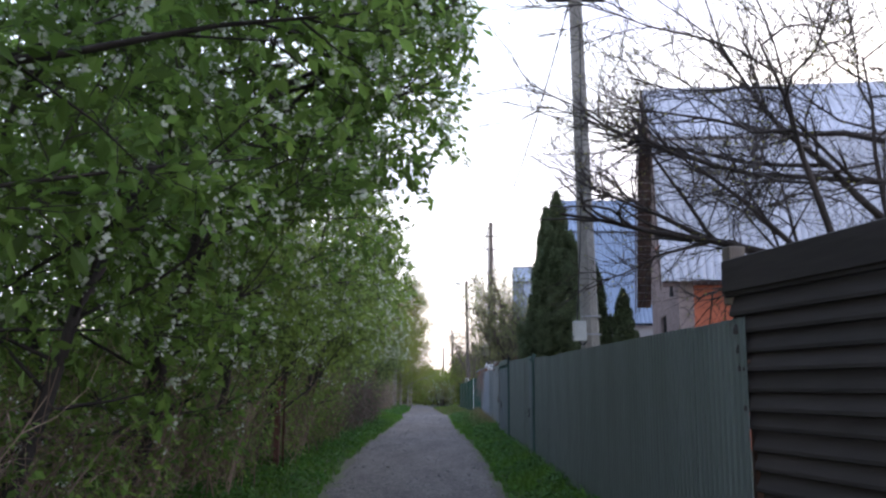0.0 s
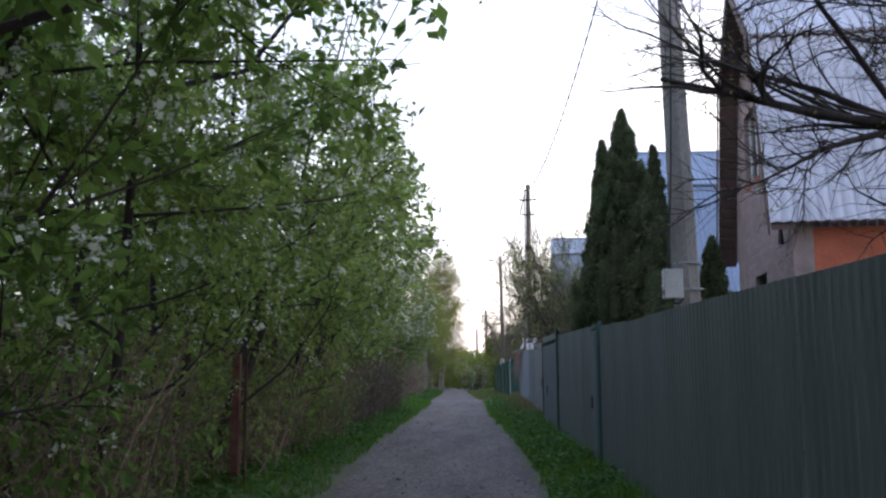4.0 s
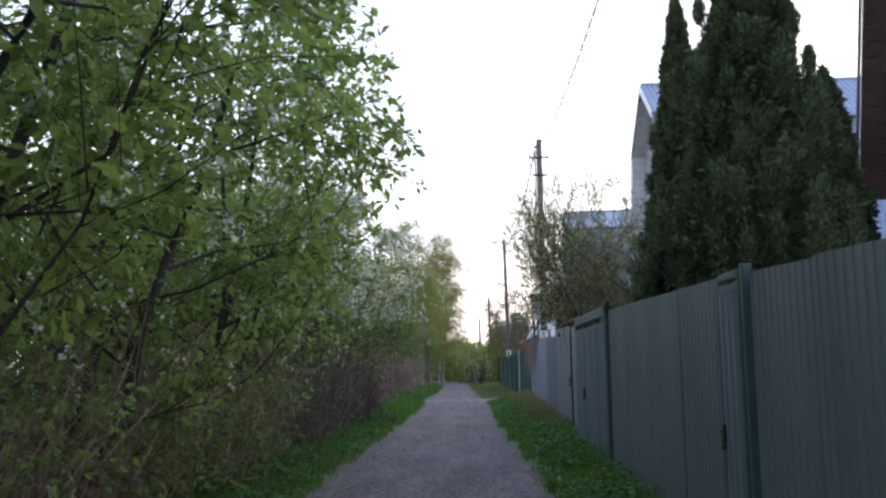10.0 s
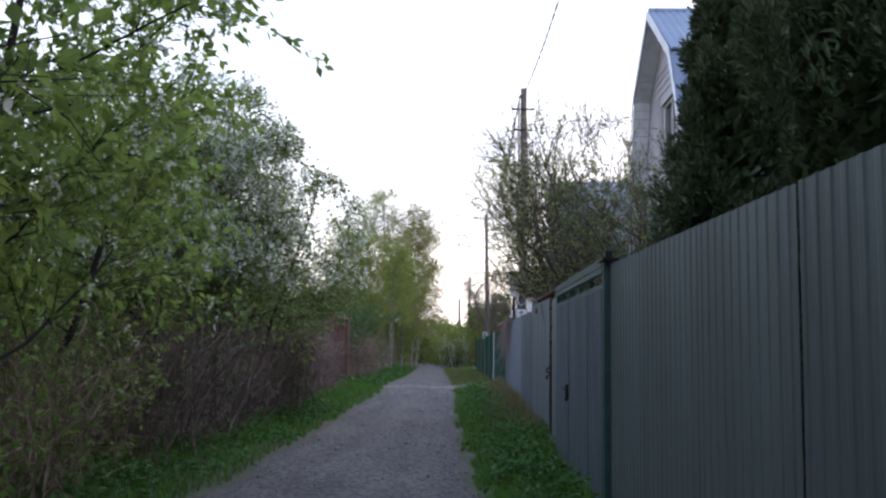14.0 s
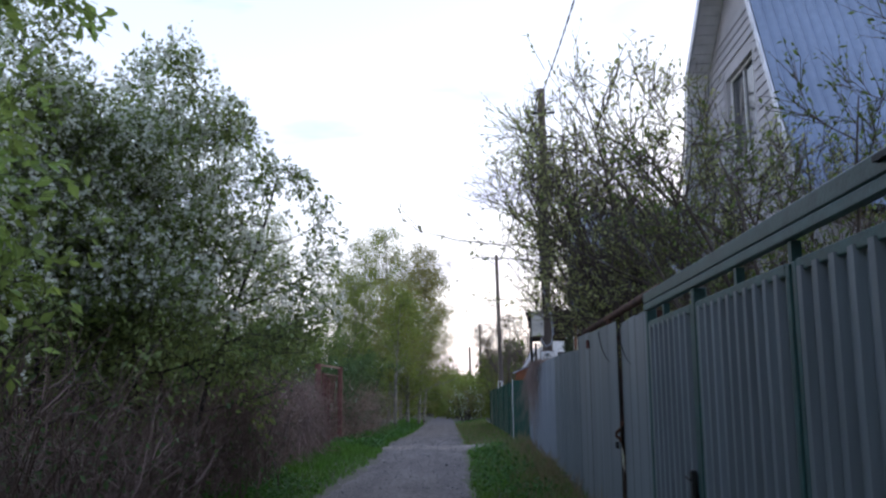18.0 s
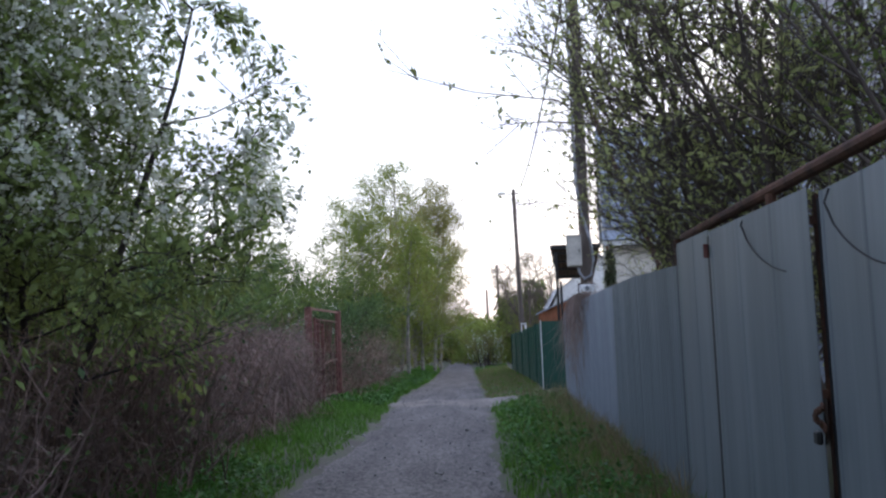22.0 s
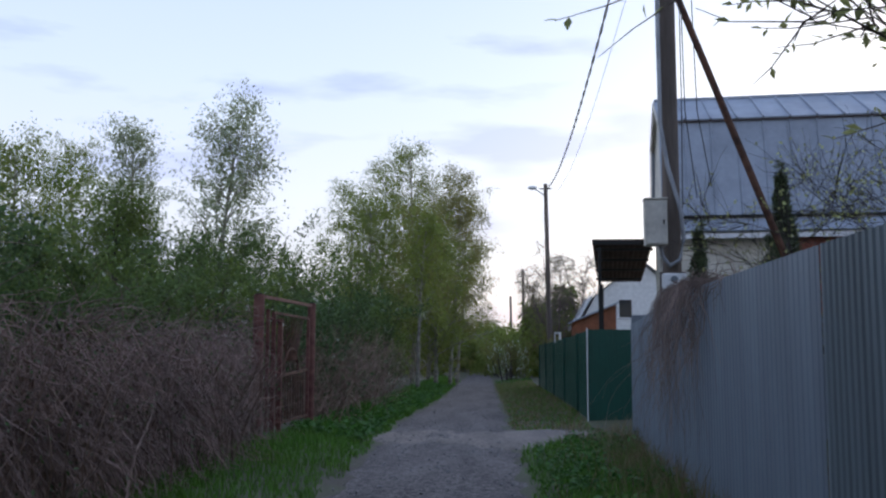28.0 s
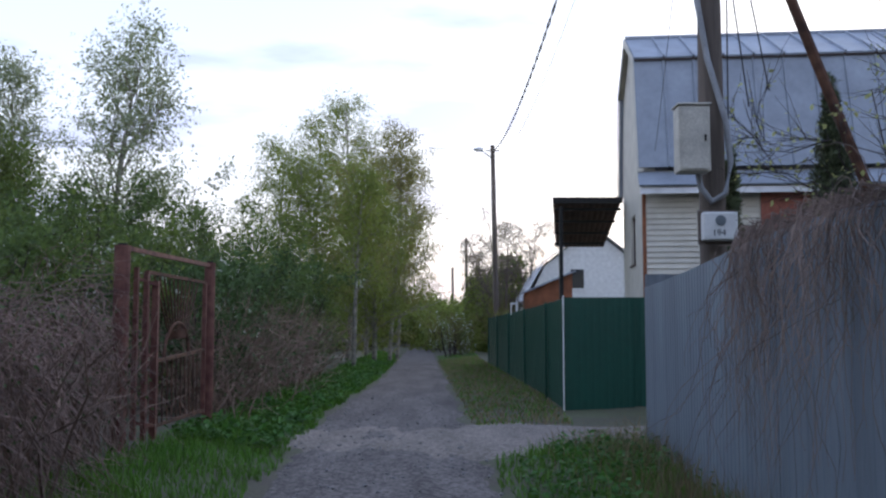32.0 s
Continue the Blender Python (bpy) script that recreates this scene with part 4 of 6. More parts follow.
h2 = gambrel("blue_house", "grey house with a pale blue corrugated two-pitched roof", 4.78, 14.5, [(31.75, 3.65), (33.55, 7.25), (35.55, 8.7), (37.35, 7.25), (38.5, 3.65)], 0.1,
             "grey_siding", "blue_roof", 0.15, 0.03, "wave", 0.38, "cornice", "grey_siding", [(34.7, 36.2, 5.2, 6.75)])
window(h2, 0.1, 34.7 - 35.55, 36.2 - 35.55, 5.2, 6.75, "white_paint")
board_w = 0.16
for k in range(22):
    z = 4.1 + k * board_w
    half = float(np.interp(z, [3.65, 7.25, 8.7], [3.4, 1.85, 0.1]))
    north = float(np.interp(z, [3.65, 7.25, 8.7], [2.6, 1.65, 0.1]))
    for lo, hi in ((-half, north),) if z < 5.1 or z > 6.85 else ((-half, -0.93), (0.73, north)):
        if hi - lo > 0.1:
            part("board", slab(bmesh.new(), ((-0.022, lo, z), (-0.022, hi, z), (-0.006, hi, z + board_w - 0.008), (-0.006, lo, z + board_w - 0.008)), -0.004), "grey_siding", h2)

h3 = gambrel("metal_roofed_house", "cream-sided house under a tall grey standing-seam roof", 4.55, 18.2, [(57.45, 5.2), (58.25, 8.15), (60.3, 9.25), (62.35, 8.15), (63.15, 5.2)], -0.4,
             "siding", "grey_roof", 0.72, 0.05, "seam", 0.12, "siding", "siding", [(59.6, 60.7, 3.0, 4.3)], -5.2)
window(h3, 0.1, -0.7, 0.4, 3.0, 4.3, "brown_wood")
hy = 60.3
part("flared_eave", slab(bmesh.new(), ((-0.15, 57.12 - hy, 4.72), (13.8, 57.12 - hy, 4.72), (13.8, 57.55 - hy, 5.1), (-0.15, 57.55 - hy, 5.1)), 0.05), "grey_roof", h3)
part("fascia", box(-0.12, 13.7, 57.2 - hy, 57.24 - hy, 4.52, 4.66), "cornice", h3)
for k in range(30):
    z = 0.6 + k * 0.135
    part("board", slab(bmesh.new(), ((0.06, 57.685 - hy, z), (2.75, 57.685 - hy, z), (2.75, 57.722 - hy, z + 0.125), (0.06, 57.722 - hy, z + 0.125)), 0.004), "siding", h3)
part("corner_strip", box(-0.03, 0.055, 57.67 - hy, 57.727 - hy, -0.4, 4.7), "red_wood", h3)
part("brick_bay", box(2.78, 6.4, 57.66 - hy, 57.727 - hy, -0.4, 4.6), "chimney", h3, "red brick part of the wall")
stack = part("chimney", box(7.35, 8.0, -0.3, 0.3, 8.6, 9.55, 0.01), "chimney", h3, "red brick chimney")
part("cap", box(7.27, 8.08, -0.38, 0.38, 9.552, 9.68, 0.01), "chimney", stack)

canopy = thing("carport", "dark corrugated carport canopy on slim steel posts", "carport", (2.62, 62, 0))
part("roof", roof_sheet((0.5, 4.2, 3.98), (2.1, 4.2, 3.98), (1.98, 0.0, 5.05), (-0.05, 0.0, 5.05), 0.15, 0.02, "wave"), "brown_wood", canopy)
part("fascia", box(-0.04, 1.98, -0.03, 0.01, 4.9, 5.06), "iron", canopy)
for k in range(4):
    y = 0.4 + k
    part("rafter", bar((0.05 + 0.1 * k, y, 4.88 - 0.255 * y), (2.0, y, 4.88 - 0.255 * y), 0.05, 0.08), "iron", canopy)
for x, y in ((0.2, 0.1), (0.62, 3.9)):
    part("post", box(x - 0.05, x + 0.05, y - 0.05, y + 0.05, -0.5, 4.85 - 0.255 * y), "iron", canopy)

far = thing("white_house", "small white gambrel-roofed house in the distance", "house", (7.0, 84.0, -0.6))
pts = [(-3.5, 0), (3.5, 0), (3.5, 3.0), (2.5, 5.0), (0, 7.0), (-2.5, 5.0), (-3.5, 3.0)]
bm = bmesh.new()
face = bm.faces.new([bm.verts.new((x, 0, z)) for x, z in pts])
ext = bmesh.ops.extrude_face_region(bm, geom=[face])
bmesh.ops.translate(bm, vec=(0, 6, 0), verts=[g for g in ext["geom"] if isinstance(g, bmesh.types.BMVert)])
part("wall", bm, "white_paint", far)
for p, q in zip(pts[2:], pts[3:]):
    part("roof", slab(bmesh.new(), [(p[0] * 1.06, -0.35, p[1] + 0.03), (p[0] * 1.06, 6.3, p[1] + 0.03), (q[0] * 1.06, 6.3, q[1] + 0.12), (q[0] * 1.06, -0.35, q[1] + 0.12)], -0.04), "cornice", far)
w = part("window", box(-1.15, -0.45, -0.03, -0.004, 3.8, 4.8), "glass", far)
for x0, x1, z0, z1 in ((-1.23, -1.151, 3.72, 4.88), (-0.449, -0.37, 3.72, 4.88), (-1.15, -0.45, 3.72, 3.799), (-1.15, -0.45, 4.801, 4.88)):
    part("frame", box(x0, x1, -0.06, -0.004, z0, z1), "white_paint", w)
part("ledge", box(-3.5, 3.5, -0.06, -0.004, 2.9, 3.02), "grey_siding", far)
shed = thing("red_shed", "reddish brown board shed gable behind the emerald fence", "shed", (2.5, 72, -0.4))
part("wall", slab(bmesh.new(), ((0, 0, 0), (1.9, 0, 0), (1.9, 0, 3.8), (0.0, 0, 3.0)), 0.1), "red_wood", shed)
part("roof", slab(bmesh.new(), ((-0.15, -0.2, 3.0), (2.0, -0.2, 3.9), (2.0, 1.0, 3.9), (-0.15, 1.0, 3.0)), 0.06), "grey_roof", shed)
part("side_wall", slab(bmesh.new(), ((0, 0.9, 0), (0, 0.001, 0), (0, 0.001, 2.95), (0, 0.9, 2.95)), 0.1), "red_wood", shed)

# pink brick facing of the gable, course by course
BRICK = box(-0.007, -0.0005, -0.121, 0.121, -0.033, 0.033, 0.003)
brick_mesh = bpy.data.meshes.new("brick")
BRICK.to_mesh(brick_mesh)
BRICK.free()
brick_mesh.materials.append(M["pink_brick"])
rest, near_count = bmesh.new(), 0
for row in range(78):
    z = 2.0 + row * 0.078
    ends = [float(np.interp(z, [3.6, 6.9, 8.45], [a, b, 0.0])) for a, b in ((-2.36, -1.52), (2.4, 1.52))]
    y = ends[0] + (0.13 if row % 2 else 0.0) + 0.125
    while y + 0.125 < ends[1]:
        hole = (-0.43 < y < 0.83 and 2.25 < z < 3.15) or (-0.34 < y < 1.44 and 4.5 < z < 6.4)
        if not hole:
            if 2.15 < z < 3.9 and y < 1.45 and near_count < 300:
                ob = link_mesh("brick", brick_mesh, None, h1)
                ob.location = (0, y, z)
                near_count += 1
            else:
                box(-0.007, -0.0005, y - 0.121, y + 0.121, z - 0.033, z + 0.033, 0, rest)
        y += 0.254
tagged(part("brickwork", rest, "pink_brick", h1), kind="stuff")

# ---- poles, boxes, wires ----
def sag(a, b, drop, n=24):
    a, b = np.array(a, float), np.array(b, float)
    t = np.linspace(0, 1, n)[:, None]
    return a + (b - a) * t - np.array([0, 0, 1]) * drop * 4 * t * (1 - t)


def wire(label, a, b, drop, r, twist=False):
    w = thing("cable", label, "cable", group="overhead cables")
    lines = [(sag(a, b, drop, 80 if twist else 24), r, r)]
    if twist:
        base, extra = sag(a, b, drop, 400), []
        for s in (0, math.pi):
            ph = np.linspace(0, 130, 400) + s
            extra.append((base + r * 0.8 * np.stack([np.cos(ph), 0 * ph, np.sin(ph)], 1), r * 0.75, r * 0.75))
        lines = extra
    v, f = tubes(lines, 5)
    raw("strand", v, f, "cable", w, smooth=True)
    return w


pole1 = thing("utility_pole", "tall weathered concrete utility pole behind the fence", "pole", (2.6, 15.4, 0))
bm = bmesh.new()
bmesh.ops.create_cone(bm, cap_ends=True, segments=8, radius1=0.175, radius2=0.11, depth=9.4, matrix=Matrix.Translation((-0.14, 0, 4.4)) @ Matrix.Rotation(radians(-1.3), 4, "Y"))
part("shaft", bm, "concrete", pole1)
for z in (2.36, 2.66):
    bm = bmesh.new()
    bmesh.ops.create_cone(bm, cap_ends=True, segments=10, radius1=0.176, radius2=0.176, depth=0.025, matrix=Matrix.Translation((-0.075, 0, z)))
    part("strap", bm, "conduit", pole1, "grey steel strap")
part("crossarm", bar((-0.75, 0, 8.3), (0.3, 0, 8.3), 0.06, 0.06), "iron", pole1)
for x in (-0.7, -0.4, 0.2):
    part("insulator", rod((x, 0, 8.33), (x, 0, 8.45), 0.035, 0.025), "white_paint", pole1)

meter = thing("meter_box", "pale grey electric meter box strapped to the concrete pole", "meter box", (2.2, 15.12, 2.24))
part("case", box(-0.01, 0.2, -0.05, 0.1, 0, 0.33, 0.008), "box_paint", meter)
part("window", box(-0.014, -0.0105, -0.03, 0.075, 0.135, 0.3), "white_paint", meter, "cream inspection panel")
part("slot", box(-0.018, -0.0145, 0.004, 0.016, 0.16, 0.285), "iron", meter, "narrow dark slot")
lettering("148", meter, 0.085, Matrix.Translation((-0.0112, 0.075, 0.035)) @ Matrix.Rotation(radians(-90), 4, "Z") @ Matrix.Rotation(radians(90), 4, "X"), "black", "painted dark house number")
v, f = tubes([(np.array([[0.06, 0.02, 0.33], [0.09, 0.05, 0.8], [0.14, 0.08, 1.6], [0.2, 0.1, 3.2], [0.22, 0.12, 5.5]]), 0.012, 0.012), (np.array([[0.1, 0.02, 0.0], [0.1, 0.0, -0.05], [0.16, 0.02, -0.06], [0.22, 0.06, 0.0]]), 0.012, 0.012)], 6)
raw("cable", v, f, "cable", meter, smooth=True)

pole2 = thing("utility_pole", "weathered timber utility pole with a slanting rusty brace", "pole", (2.2, 44.3, 0))
v, f = tubes([(np.array([[0.0, 0, -0.3], [0.0, 0, 2.5], [0.01, 0, 5], [0.02, 0.05, 9.45]]), 0.145, 0.095)], 12)
raw("shaft", v, f, "timber", pole2, smooth=True)
brace = part("brace", rod((1.75, 0.1, 2.2), (0.05, 0.02, 6.75), 0.055, 0.05), "rust", pole2, "slanting rusty steel brace")
part("clamp", rod((0.01, 0, 6.6), (0.01, 0, 6.72), 0.16, sides=12), "iron", pole2)
v, f = tubes([(np.array([[-0.13, -0.02, 9.0], [-0.14, -0.08, 6], [-0.135, -0.1, 4.6], [-0.06, -0.15, 4.0], [0.1, -0.16, 3.4], [0.14, -0.15, 3.0], [0.08, -0.17, 2.7], [-0.06, -0.2, 2.62], [-0.16, -0.2, 2.75], [-0.18, -0.18, 2.9]]), 0.03, 0.03)], 8)
raw("conduit", v, f, "conduit", pole2, "grey cable conduit looped down the pole", smooth=True)
for k, (dx, dy) in enumerate(((0.17, -0.05), (0.2, -0.02), (0.35, 0.0))):
    v, f = tubes([(np.array([[0.1, 0, 8.6 - k * 0.3], [dx, dy, 6.5], [dx + 0.02 * k, dy, 4.8], [0.14 + 0.2 * k, -0.1, 3.4 + 0.15 * k]]), 0.008, 0.008)], 5)
    raw("drop_wire", v, f, "cable", pole2)
for z, s in ((8.75, 0.35), (8.1, 0.28)):
    part("crossarm", bar((-s, -0.1, z), (s, -0.1, z), 0.05, 0.05), "iron", pole2)
    for x in (-s + 0.04, s - 0.04):
        part("insulator", rod((x, -0.1, z + 0.03), (x, -0.1, z + 0.13), 0.03, 0.022), "white_paint", pole2)
v, f = tubes([(np.array([[-0.1, -0.1, 9.1], [-0.32, -0.15, 9.2], [-0.38, -0.15, 8.9], [-0.3, -0.12, 8.4], [-0.34, -0.1, 8.1]]), 0.014, 0.014)], 5)
raw("jumper", v, f, "cable", pole2)

cabinet = thing("meter_cabinet", "tall cream metal meter cabinet hung on the timber pole", "meter box", (1.8, 44.02, 2.88))
part("case", box(0.0, 0.29, -0.1, 0.12, 0, 0.62, 0.01), "cabinet_paint", cabinet)
part("door", box(0.02, 0.27, -0.112, -0.1015, 0.02, 0.6, 0.004), "cabinet_paint", cabinet)
part("hood", box(-0.015, 0.3, -0.12, 0.13, 0.621, 0.64, 0.004), "cabinet_paint", cabinet)
part("latch", box(0.23, 0.25, -0.122, -0.1125, 0.28, 0.34, 0.002), "iron", cabinet)
meter2 = thing("meter_box", "white meter box with a round window on the pole", "meter box", (2.01, 43.9, 2.24))
part("case", box(0, 0.31, 0, 0.13, 0, 0.26, 0.012), "white_paint", meter2)
bm = bmesh.new()
bmesh.ops.create_cone(bm, cap_ends=True, segments=14, radius1=0.05, radius2=0.046, depth=0.012, matrix=Matrix.Translation((0.15, -0.005, 0.18)) @ Matrix.Rotation(radians(90), 4, "X"))
part("window", bm, "sheet_grey", meter2, "round grey inspection window")
lettering("194", meter2, 0.085, Matrix.Translation((0.07, -0.002, 0.04)) @ Matrix.Rotation(radians(90), 4, "X"), "black", "painted dark house number")
part("back_board", box(-0.02, 0.33, 0.131, 0.16, -0.03, 0.29), "timber", meter2)


def far_pole(x, y, z0, z1, r, lamp):
    pole = thing("street_pole" if lamp else "utility_pole", "slim grey pole with a street lamp" if lamp else "thin dark pole far down the lane", "pole", (x, y, z0), group="far poles")
    part("shaft", rod((0.12, 0, -0.3), (-0.1 if lamp else 0, 0, z1 - z0), r, r * 0.7), "timber", pole)
    if lamp:
        arm = part("arm", bar((-0.1, 0, z1 - z0 - 0.75), (-0.75, -0.3, z1 - z0 - 0.35), 0.05, 0.05), "conduit", pole)
        bm = bmesh.new()
        bmesh.ops.create_uvsphere(bm, u_segments=10, v_segments=6, radius=0.2, matrix=Matrix.Translation((-0.9, -0.38, z1 - z0 - 0.3)) @ Matrix.Diagonal((1.5, 0.9, 0.6, 1)))
        part("lamp_head", bm, "white_paint", pole, "pale lamp head, unlit", True)
        part("crossarm", bar((-0.5, 0, z1 - z0 - 0.3), (0.3, 0, z1 - z0 - 0.3), 0.06, 0.06), "iron", pole)
    return pole


far_pole(1.95, 86.5, -0.6, 11.35, 0.17, True)
far_pole(0.6, 108, -0.9, 8.0, 0.15, False)
far_pole(-0.5, 118, -1.0, 6.3, 0.15, False)
wire("black twisted overhead cable between the poles", (2.1, 44.2, 9.2), (1.85, 86.5, 11.0), 1.2, 0.022, True)
wire("black twisted overhead cable between the poles", (2.3, 15.4, 8.4), (2.15, 44.2, 9.1), 0.9, 0.013, True)
wire("black twisted overhead cable between the poles", (2.3, 15.4, 8.4), (1.6, -25, 8.6), 0.9, 0.013, True)
wire("thin service wire from the pole to a house", (2.25, 44.3, 8.1), (4.5, 37.5, 6.9), 0.15, 0.006)
wire("thin dark overhead wire between two poles", (2.3, 44.2, 8.8), (2.1, 86.5, 10.7), 1.4, 0.006)
wire("thin service wire from the pole to a house", (2.3, 44.3, 8.4), (4.6, 57.6, 5.6), 0.2, 0.006)

# ---- trees and shrubs ----
def turn_about(d, axis, a):
    return d * math.cos(a) + np.cross(axis, d) * math.sin(a) + axis * (axis @ d) * (1 - math.cos(a))


def unit(v):
    return v / (np.linalg.norm(v) + 1e-9)


def line(rng, start, way, length, k, wander, up):
    """A wandering polyline."""
    pts, d = [np.array(start, float)], unit(np.array(way, float))
    for _ in range(k):
        d = unit(d + rng.normal(0, wander, 3) + np.array([0, 0, up]))
        pts.append(pts[-1] + d * length / k)
    return np.array(pts)


def own_side(P, o):
    """Plants on the one side of the lane do not reach over to the other."""
    return (P[..., 0] < 0.4) | (o[0] > 0) | (o[1] > 50)


def fitted(l, o):
    """A branch line shortened until it stays clear of lane and fence."""
    for f in (1.0, 0.8, 0.62, 0.45, 0.3):
        cut = l[0] + (l - l[0]) * f
        if (keeps_clear(cut[1:] + o) & own_side(cut[1:] + o, o)).all():
            return cut
    return None


def skeleton_of(rng, c, o):
    """Stems, limbs, branches and twigs of a woody plant that stands at o, from its habit c."""
    wood, limbs_out, twigs = [], [], []
    for s in range(c["stems"]):
        a = 2 * math.pi * (s + rng.uniform(-0.3, 0.3)) / c["stems"] + c.get("spin", 0.0)
        lean = c["lean"] * rng.uniform(0.5, 1.3) if c["stems"] > 1 or c["lean"] > 0 else 0
        way = np.array([math.cos(a) * lean, math.sin(a) * lean, 1.0]) + np.array(c.get("push", (0, 0, 0)))
        foot = np.array([math.cos(a), math.sin(a), 0]) * c["foot"] * rng.uniform(0.4, 1.0)
        foot[2] = -0.15
        H = c["height"] * rng.uniform(0.8, 1.0)
        stem = line(rng, foot, way, H, 9, c.get("wander", 0.08), c.get("stem_up", 0.05))
        w = stem + o
        if o[0] > 0:
            low = w[:, 2] < 2.5
            stem[low, 0] = np.maximum(w[low, 0], 2.1 + 0.05 * w[low, 2]) - o[0]
            stem[:, 0] = np.maximum(stem[:, 0] + o[0], np.interp(w[:, 2], [2.5, 4.0, 6.0], [2.1, 1.4, 0.75])) - o[0]
        elif o[1] < 50:
            stem[:, 0] = np.minimum(w[:, 0], np.interp(w[:, 2], [0, 2, 3, 5], [-2.9, -2.7, -2.2, -1.4])) - o[0]
            if 29 < o[1] < 37:
                stem[:, 0] = np.minimum(stem[:, 0] + o[0], np.interp(w[:, 2], [3.9, 4.9, 6.2], [-1.7, -2.7, -3.6])) - o[0]
        wood.append((stem, c["girth"] * rng.uniform(0.75, 1.0), c["girth"] * 0.12))
        reach = c.get("reach", ()) if s == 0 else ()
        boughs, made = c.get("boughs", ()) if s == 0 else (), []
        for i in range(c["limbs"] + len(reach) + len(boughs)):
            t = c["bare"] + (1 - c["bare"]) * min(0.98, (i + rng.uniform(0, 0.9)) / c["limbs"])
            p = stem[int(t * 9)] + (stem[min(9, int(t * 9) + 1)] - stem[int(t * 9)]) * (t * 9 % 1)
            b = i * 2.4 + rng.uniform(-0.5, 0.5) + s
            out = np.array([math.cos(b), math.sin(b), c["rise"]]) + 0.35 * np.array(c.get("push", (0, 0, 0)))
            L = c["spread"] * rng.uniform(0.65, 1.1) * (1 - c["taper"] * max(0.0, (t - c["bare"]) / (1 - c["bare"])))
            r = c["girth"] * 0.38 * (1 - 0.6 * t)
            if c["limbs"] <= i < c["limbs"] + len(reach):
                share, b, rise, L = reach[i - c["limbs"]]
                p = stem[int(share * 9)]
                out, r = np.array([math.cos(radians(b)), math.sin(radians(b)), rise]), c["girth"] * 0.5
            limb = fitted(line(rng, p, out, L, 6, c.get("gnarl", 0.16), c["limb_up"]), o)
            if i >= c["limbs"] + len(reach):
                source, share, b, rise, L, r = boughs[i - c["limbs"] - len(reach)]
                p = stem[int(share * 9)] if source < 0 else made[source][int(share * 6)]
                limb = line(rng, p, (math.cos(radians(b)), math.sin(radians(b)), rise), L, 6, 0.11, 0.0)
                made.append(limb)
            if limb is None:
                continue
            limbs_out.append((limb, r, r * 0.22))
            for j in range(c["branches"]):
                q = rng.uniform(0.2, 1.0)
                k = min(5, int(q * 6))
                start = limb[k] + (limb[k + 1] - limb[k]) * (q * 6 % 1 if q < 1 else 1)
                d = unit(limb[k + 1] - limb[k])
                d = turn_about(d, unit(rng.normal(0, 1, 3)), rng.uniform(0.4, 1.2))
                br = fitted(line(rng, start, d, L * rng.uniform(0.25, 0.5), 4, 0.2, c["branch_up"]), o)
                if br is None:
                    continue
                limbs_out.append((br, max(0.005, r * 0.3), 0.003))
                for _ in range(c["twigs"]):
                    k2 = rng.integers(0, 4)
                    st = br[k2] + (br[k2 + 1] - br[k2]) * rng.random()
                    dd = turn_about(unit(br[k2 + 1] - br[k2]), unit(rng.normal(0, 1, 3)), rng.uniform(0.3, 1.1))
                    twigs.append(line(rng, st, dd, c["twig"] * rng.uniform(0.5, 1.2), 3, 0.2, c.get("twig_up", 0.0)))
    return wood, limbs_out, twigs


def along_lines(rng, lines, per):
    """Random spots on polylines, and the ways there."""
    L = np.array(lines)
    n, k = len(L), L.shape[1] - 1
    i = np.repeat(np.arange(n), per)
    s = rng.integers(0, k, n * per)
    f = rng.random((n * per, 1))
    a, b = L[i, s], L[i, s + 1]
    d = b - a
    return a + d * f, d / (np.linalg.norm(d, axis=1)[:, None] + 1e-9)


def keeps_clear(P):
    """Which places plants may fill: not the lane's headroom, not the fence and its face."""
    x, y, z = P[..., 0], P[..., 1], P[..., 2]
    near = (y > -12) & (y < 50)
    left = x < np.interp(z, [0, 0.5, 1.6, 2.45, 2.95, 4.3], [-2.5, -2.4, -2.05, -1.05, -0.3, 0.35])
    left = left & (x < np.interp(y, [13, 16, 26, 30], [0.45, -0.2, -0.3, 0.2]))
    left = left & ((y < 29) | (y > 37) | (x < np.interp(z, [3.7, 4.2, 4.9, 6.2], [-1.25, -1.5, -2.3, -3.2])))
    left = left & ((y < 13) | (y > 30) | (x < np.interp(z, [2.8, 3.4, 4.6, 6.5], [-0.1, -0.35, -0.85, -1.6])))
    left = left & ((y < 14.2) | (y > 15.6) | (z > 1.65) | (x < np.interp(y, [14.2, 15.6], [-2.5, -2.82])))
    fx = np.interp(y, [-6, 6, 17.5, 23.5, 27.8, 29.6, 32.4, 36.8, 41, 45.4], [1.84, 1.84, 1.76, 1.68, 1.69, 1.76, 1.7, 1.75, 1.66, 1.76])
    right = (x > fx + 0.16) | ((z > 2.32) & (x > np.interp(z, [2.3, 2.6, 3.0, 3.4], [1.4, 0.4, -0.6, -1.1])))
    return ~near | left | (x < -3.6) | (((x > 0.2) | ((y > 29) & (y < 37) & (x > -1.1))) & right) | (x > 3)


def trimmed(lines, o, whole=True):
    """Polylines that stay clear of lane and fence."""
    return [l for l in lines if keeps_clear((l[0] if whole else l) + o).all()]


